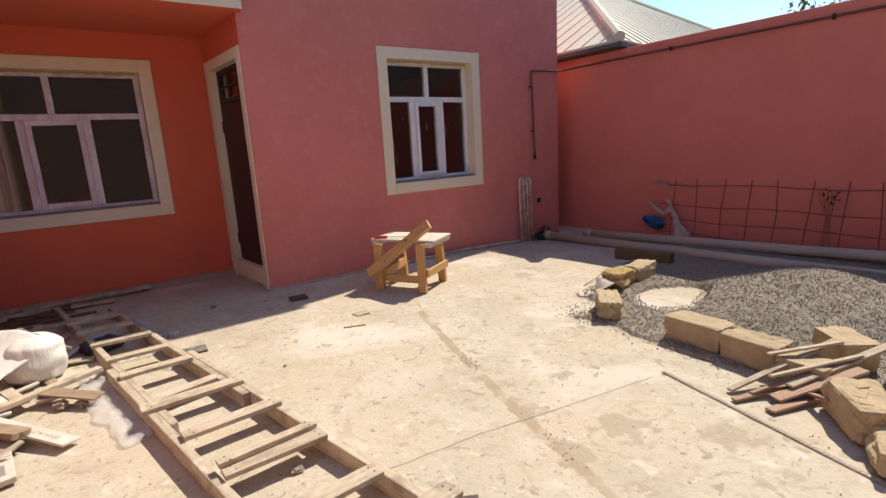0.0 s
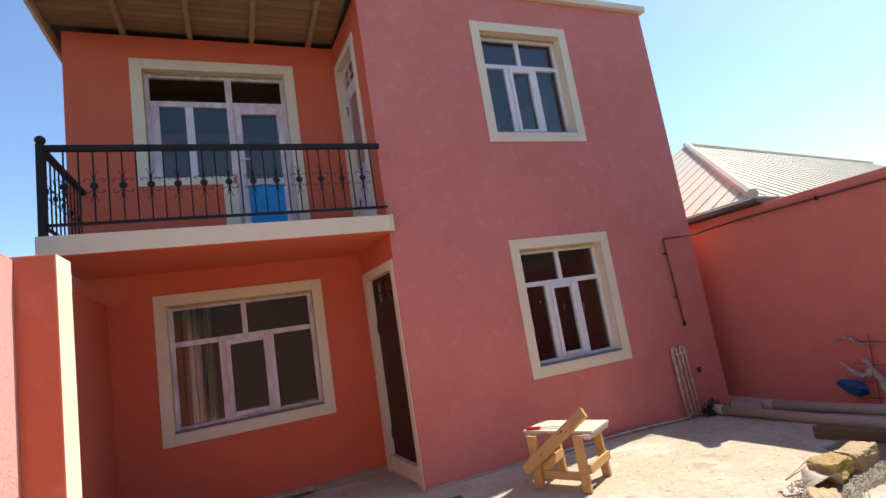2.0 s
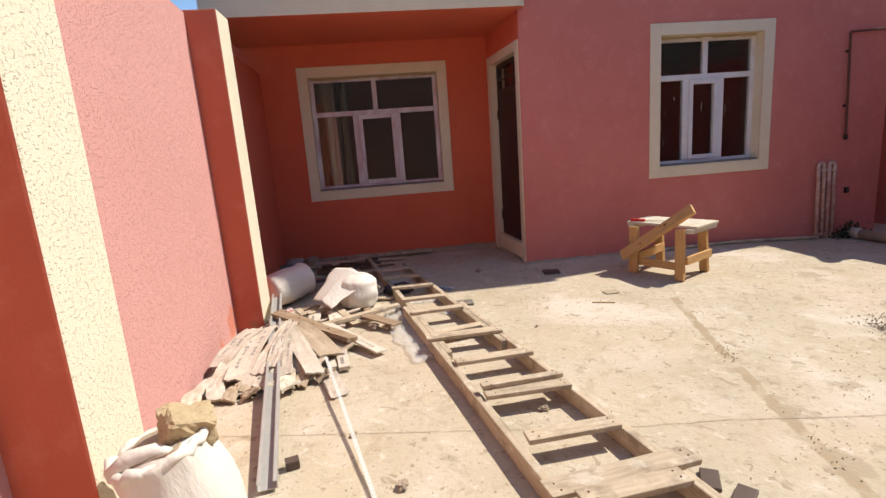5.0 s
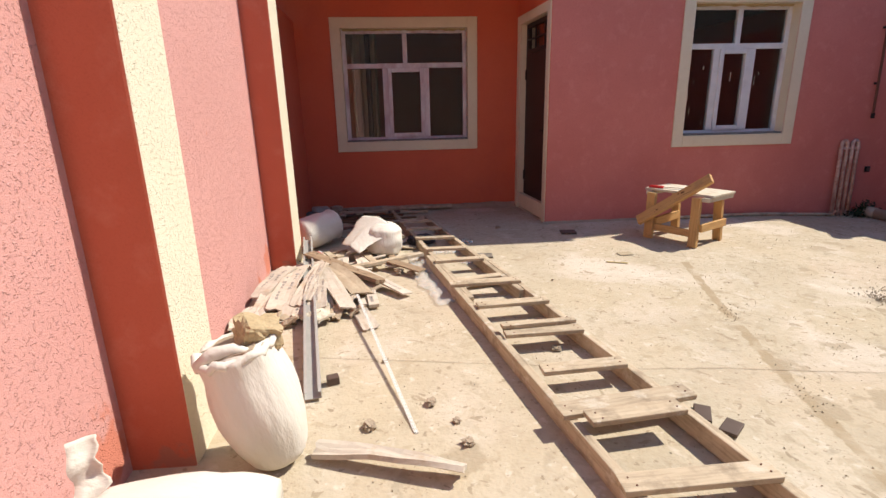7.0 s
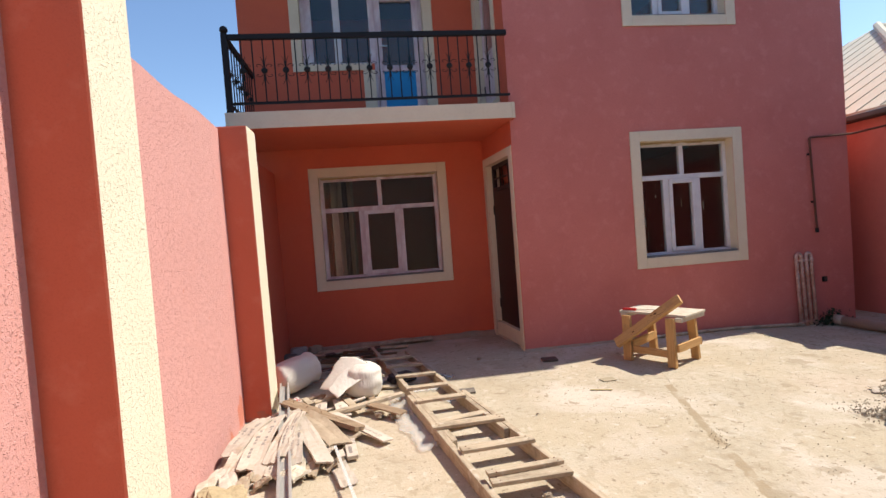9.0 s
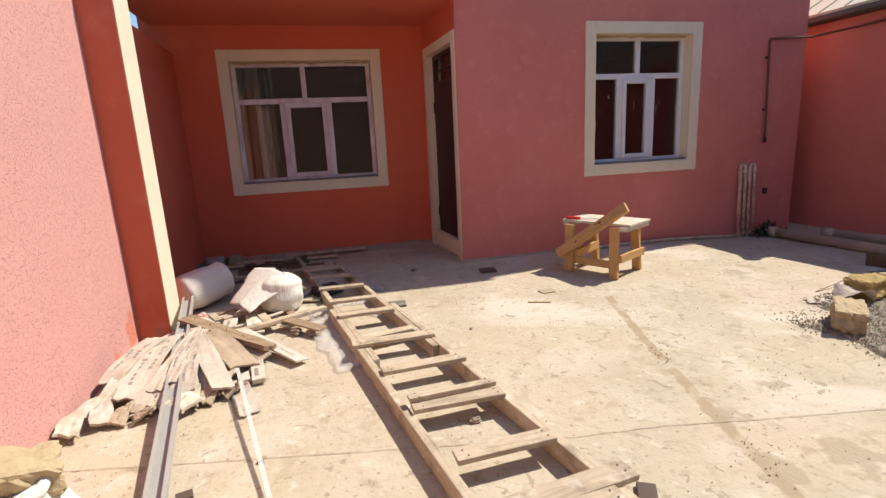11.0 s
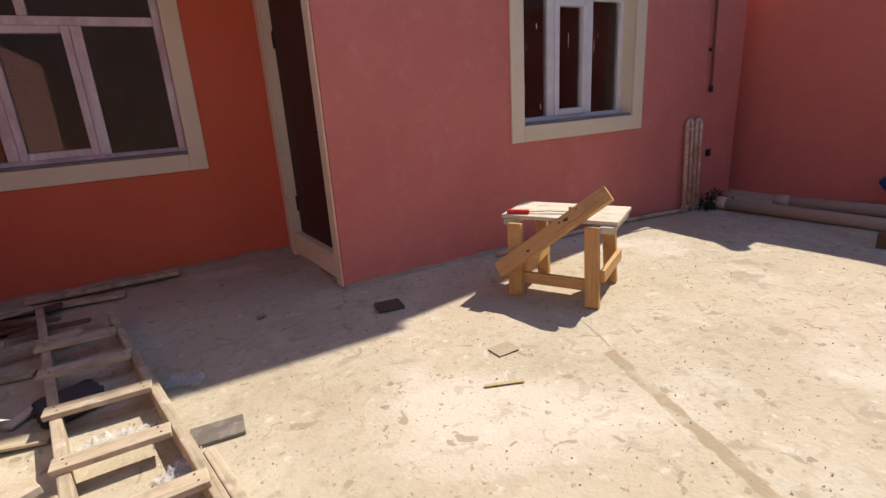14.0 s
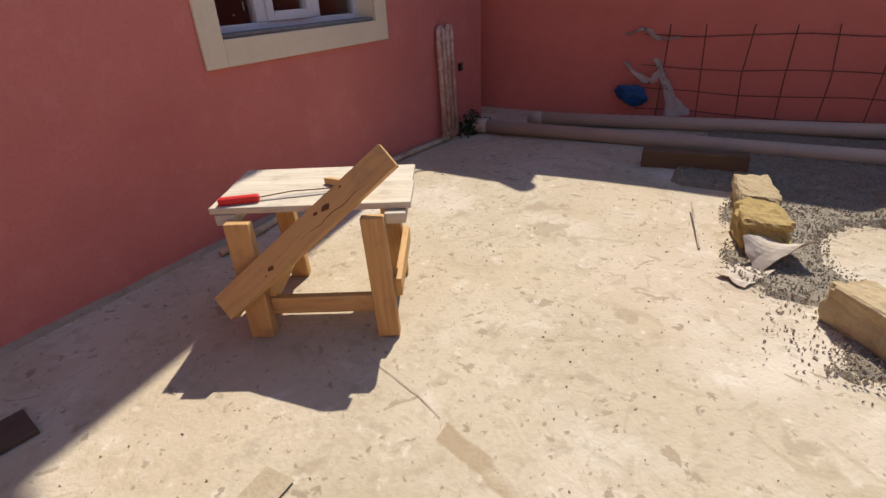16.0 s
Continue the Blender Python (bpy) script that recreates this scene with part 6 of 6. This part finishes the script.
def hanging_rag(label, pts, widths, seed):
    """A torn rag that hangs along pts, twisted, with uneven width."""
    t = thing("hanging_rag", label, "rag", "rags on the mesh")
    bm = bmesh.new()
    n, mm = 20, 8
    g = []
    for i in range(n + 1):
        s = i / n * (len(pts) - 1)
        k = min(int(s), len(pts) - 2)
        p = Vector(pts[k]).lerp(Vector(pts[k + 1]), s - k)
        wd = widths[k] + (widths[k + 1] - widths[k]) * (s - k)
        tw = 1.2 * noise.noise(Vector((i * 0.18, seed, 0)))
        sd = Vector((0.35 * math.sin(tw), math.cos(tw), 0.5 * math.sin(tw * 1.3)))
        g.append([bm.verts.new(p + sd * wd * (j / mm - 0.5) * (1 + 0.35 * noise.noise(Vector((i * 0.5, j, seed)))) + Vector((0.02 * noise.noise(Vector((i * 0.4, j * 0.6, seed + 5))), 0, 0.02 * noise.noise(Vector((i * 0.5, j * 0.5, seed + 7)))))) for j in range(mm + 1)])
    h = [[bm.verts.new(v.co + Vector((0.003, 0, 0))) for v in row] for row in g]
    for i in range(n):
        for j in range(mm):
            bm.faces.new((g[i][j], g[i + 1][j], g[i + 1][j + 1], g[i][j + 1]))
            bm.faces.new((h[i][j], h[i][j + 1], h[i + 1][j + 1], h[i + 1][j]))
        bm.faces.new((g[i][0], h[i][0], h[i + 1][0], g[i + 1][0]))
        bm.faces.new((g[i][mm], g[i + 1][mm], h[i + 1][mm], h[i][mm]))
    part("cloth", bm, rag_mat, t, smooth=True)


hanging_rag("grey-white torn plastic rag caught on the mesh", [(6.40, 3.83, 0.70), (6.39, 3.66, 0.745), (6.38, 3.53, 0.66), (6.37, 3.36, 0.685)], (0.03, 0.11, 0.05, 0.015), 31)
hanging_rag("grey-white torn plastic rag caught on the mesh", [(6.37, 3.80, 0.47), (6.36, 3.71, 0.39), (6.35, 3.56, 0.30), (6.35, 3.48, 0.42), (6.35, 3.54, 0.51)], (0.02, 0.09, 0.08, 0.04, 0.05), 37)
hanging_rag("pale torn sack hanging in front of the mesh", [(6.36, 3.52, 0.46), (6.35, 3.46, 0.36), (6.33, 3.40, 0.27), (6.28, 3.28, 0.04)], (0.03, 0.05, 0.1, 0.2), 41)
bm = bmesh.new()
bmesh.ops.create_uvsphere(bm, u_segments=28, v_segments=18, radius=1.0)
for v in bm.verts:
    v.co = v.co * (1 + 0.35 * noise.noise(v.co * 1.5) + 0.16 * noise.noise(v.co * 5) + 0.08 * noise.noise(v.co * 11))
    v.co = Vector((v.co.x * 0.07, v.co.y * 0.135, v.co.z * 0.085))
ob = part("blue_bag", bm, blue_plastic)
ob.matrix_world = pose(6.31, 3.69, 0.2, 18, 0, 12)
tagged(ob, "crumpled dark blue plastic bag by the mesh", "bag")
bm = bmesh.new()
leaves(bm, (6.33, 1.75, 0.62), (0.015, 0.05, 0.05), 22, 0.045, 9)
dw = thing("dry_weed", "dry weed tangled in the rebar mesh", "plant")
part("leaves", bm, weed_mat, dw)
bm = bmesh.new()
for k in range(5):
    tube(bm, [(6.33, 1.72 + 0.02 * k, 0.02), (6.34, 1.74 + 0.01 * k, 0.4), (6.33, 1.70 + 0.04 * k, 0.68)], 0.003, 5)
part("stems", bm, bark, dw)
film_sheet("crumpled pale plastic film lying by the wall", [(6.2, 3.9, 0), (6.25, 3.5, 0)], 0.16, 22)

# ---- neighbour's house and tree ----
nb = thing("neighbour_house", "neighbour's low house with a hipped grey sheet-metal roof", "house")
EX, EY, EZ, RUN, RISE, SKEW = 6.28, 4.25, 2.64, 4.15, 2.38, 0.165
part("wall", boxm(EX + 0.5, 20, EY + 2.9, EY + 8.0, -0.05, EZ), wall_red, nb)


def roof_face(corners, name, ribs):
    bm = bmesh.new()
    v = [bm.verts.new(c) for c in corners]
    bm.faces.new(v)
    thicken(bm, 0.03)
    r = part(name, bm, roof_sheet, nb)
    bm = bmesh.new()
    for a, b in ribs:
        tube(bm, [Vector(a) + Vector((0, 0, 0.012)), Vector(b) + Vector((0, 0, 0.004))], 0.009, 5)
    part("seams", bm, roof_sheet, r)


apex = (EX + RUN, EY + RUN, EZ + RISE)
far = (22.0, EY + RUN + SKEW * (22.0 - EX - RUN), EZ + RISE)
ribs = []
for k in range(1, 26):
    y = EY + 2 * RUN * k / 26
    t_ = min(y - EY, EY + 2 * RUN - y)
    ribs.append(((EX, y, EZ), (EX + t_, y, EZ + RISE * t_ / RUN)))
roof_face([(EX, EY, EZ), apex, (EX, EY + 2 * RUN, EZ)], "roof_hip", ribs)
ribs = []
for k in range(1, 46):
    x = EX + 0.35 * k
    t_ = min(x - EX, RUN)
    y = EY + SKEW * max(0.0, x - EX)
    ribs.append(((x, y, EZ), (x, y + t_ - SKEW * min(x - EX, RUN), EZ + RISE * t_ / RUN)))
roof_face([(EX, EY, EZ), (22.0, EY + SKEW * (22.0 - EX), EZ), far, apex], "roof_slope", ribs)
bm = bmesh.new()
tube(bm, [(EX, EY, EZ + 0.03), Vector(apex) + Vector((0, 0, 0.03))], 0.075, 8)
tube(bm, [Vector(apex) + Vector((0, 0, 0.03)), Vector(far) + Vector((0, 0, 0.03))], 0.06, 8)
part("ridge_cap", bm, roof_sheet, nb)
part("eave_board", boxm(EX - 0.01, EX + 0.03, EY, EY + 2 * RUN, EZ - 0.09, EZ - 0.032), eave_dark, nb)
part("eave_board", plank_between(bmesh.new(), (EX + 0.03, EY + 0.01, EZ - 0.061), (22.0, EY + SKEW * (22.0 - EX), EZ - 0.061), 0.04, 0.058), eave_dark, nb)
bm = bmesh.new()
bm.faces.new([bm.verts.new(p) for p in ((EX + 0.03, EY + 0.04, EZ - 0.08), (22.0, EY + SKEW * (22.0 - EX) + 0.04, EZ - 0.08), (22.0, EY + 2 * RUN, EZ - 0.08), (EX + 0.03, EY + 2 * RUN, EZ - 0.08))])
thicken(bm, 0.015)
part("soffit", bm, eave_dark, nb)

tree = thing("tree", "small green tree standing behind the boundary wall", "tree")
bm = bmesh.new()
tube(bm, [(11.1, 3.45, -0.05), (11.05, 3.5, 1.4), (11.1, 3.45, 2.4), (11.05, 3.4, 3.3)], [0.09, 0.07, 0.05, 0.015], 9)
part("trunk", bm, bark, tree)
bm = bmesh.new()
for k in range(9):
    a = k * 2.4
    z0 = 1.9 + 0.14 * k
    tube(bm, [(11.08, 3.47, z0), (11.08 + 0.25 * math.cos(a), 3.47 + 0.25 * math.sin(a), z0 + 0.25), (11.08 + 0.5 * math.cos(a), 3.47 + 0.5 * math.sin(a), z0 + 0.45)], [0.025, 0.015, 0.005], 6)
part("branches", bm, bark, tree)
bm = bmesh.new()
for k in range(15):
    a, z = k * 2.4, 2.2 + 0.09 * k
    leaves(bm, (11.08 + 0.42 * math.cos(a), 3.42 + 0.42 * math.sin(a), z), (0.13, 0.13, 0.1), 34, 0.11, k + 50)
part("crown", bm, leaf_mat, tree)
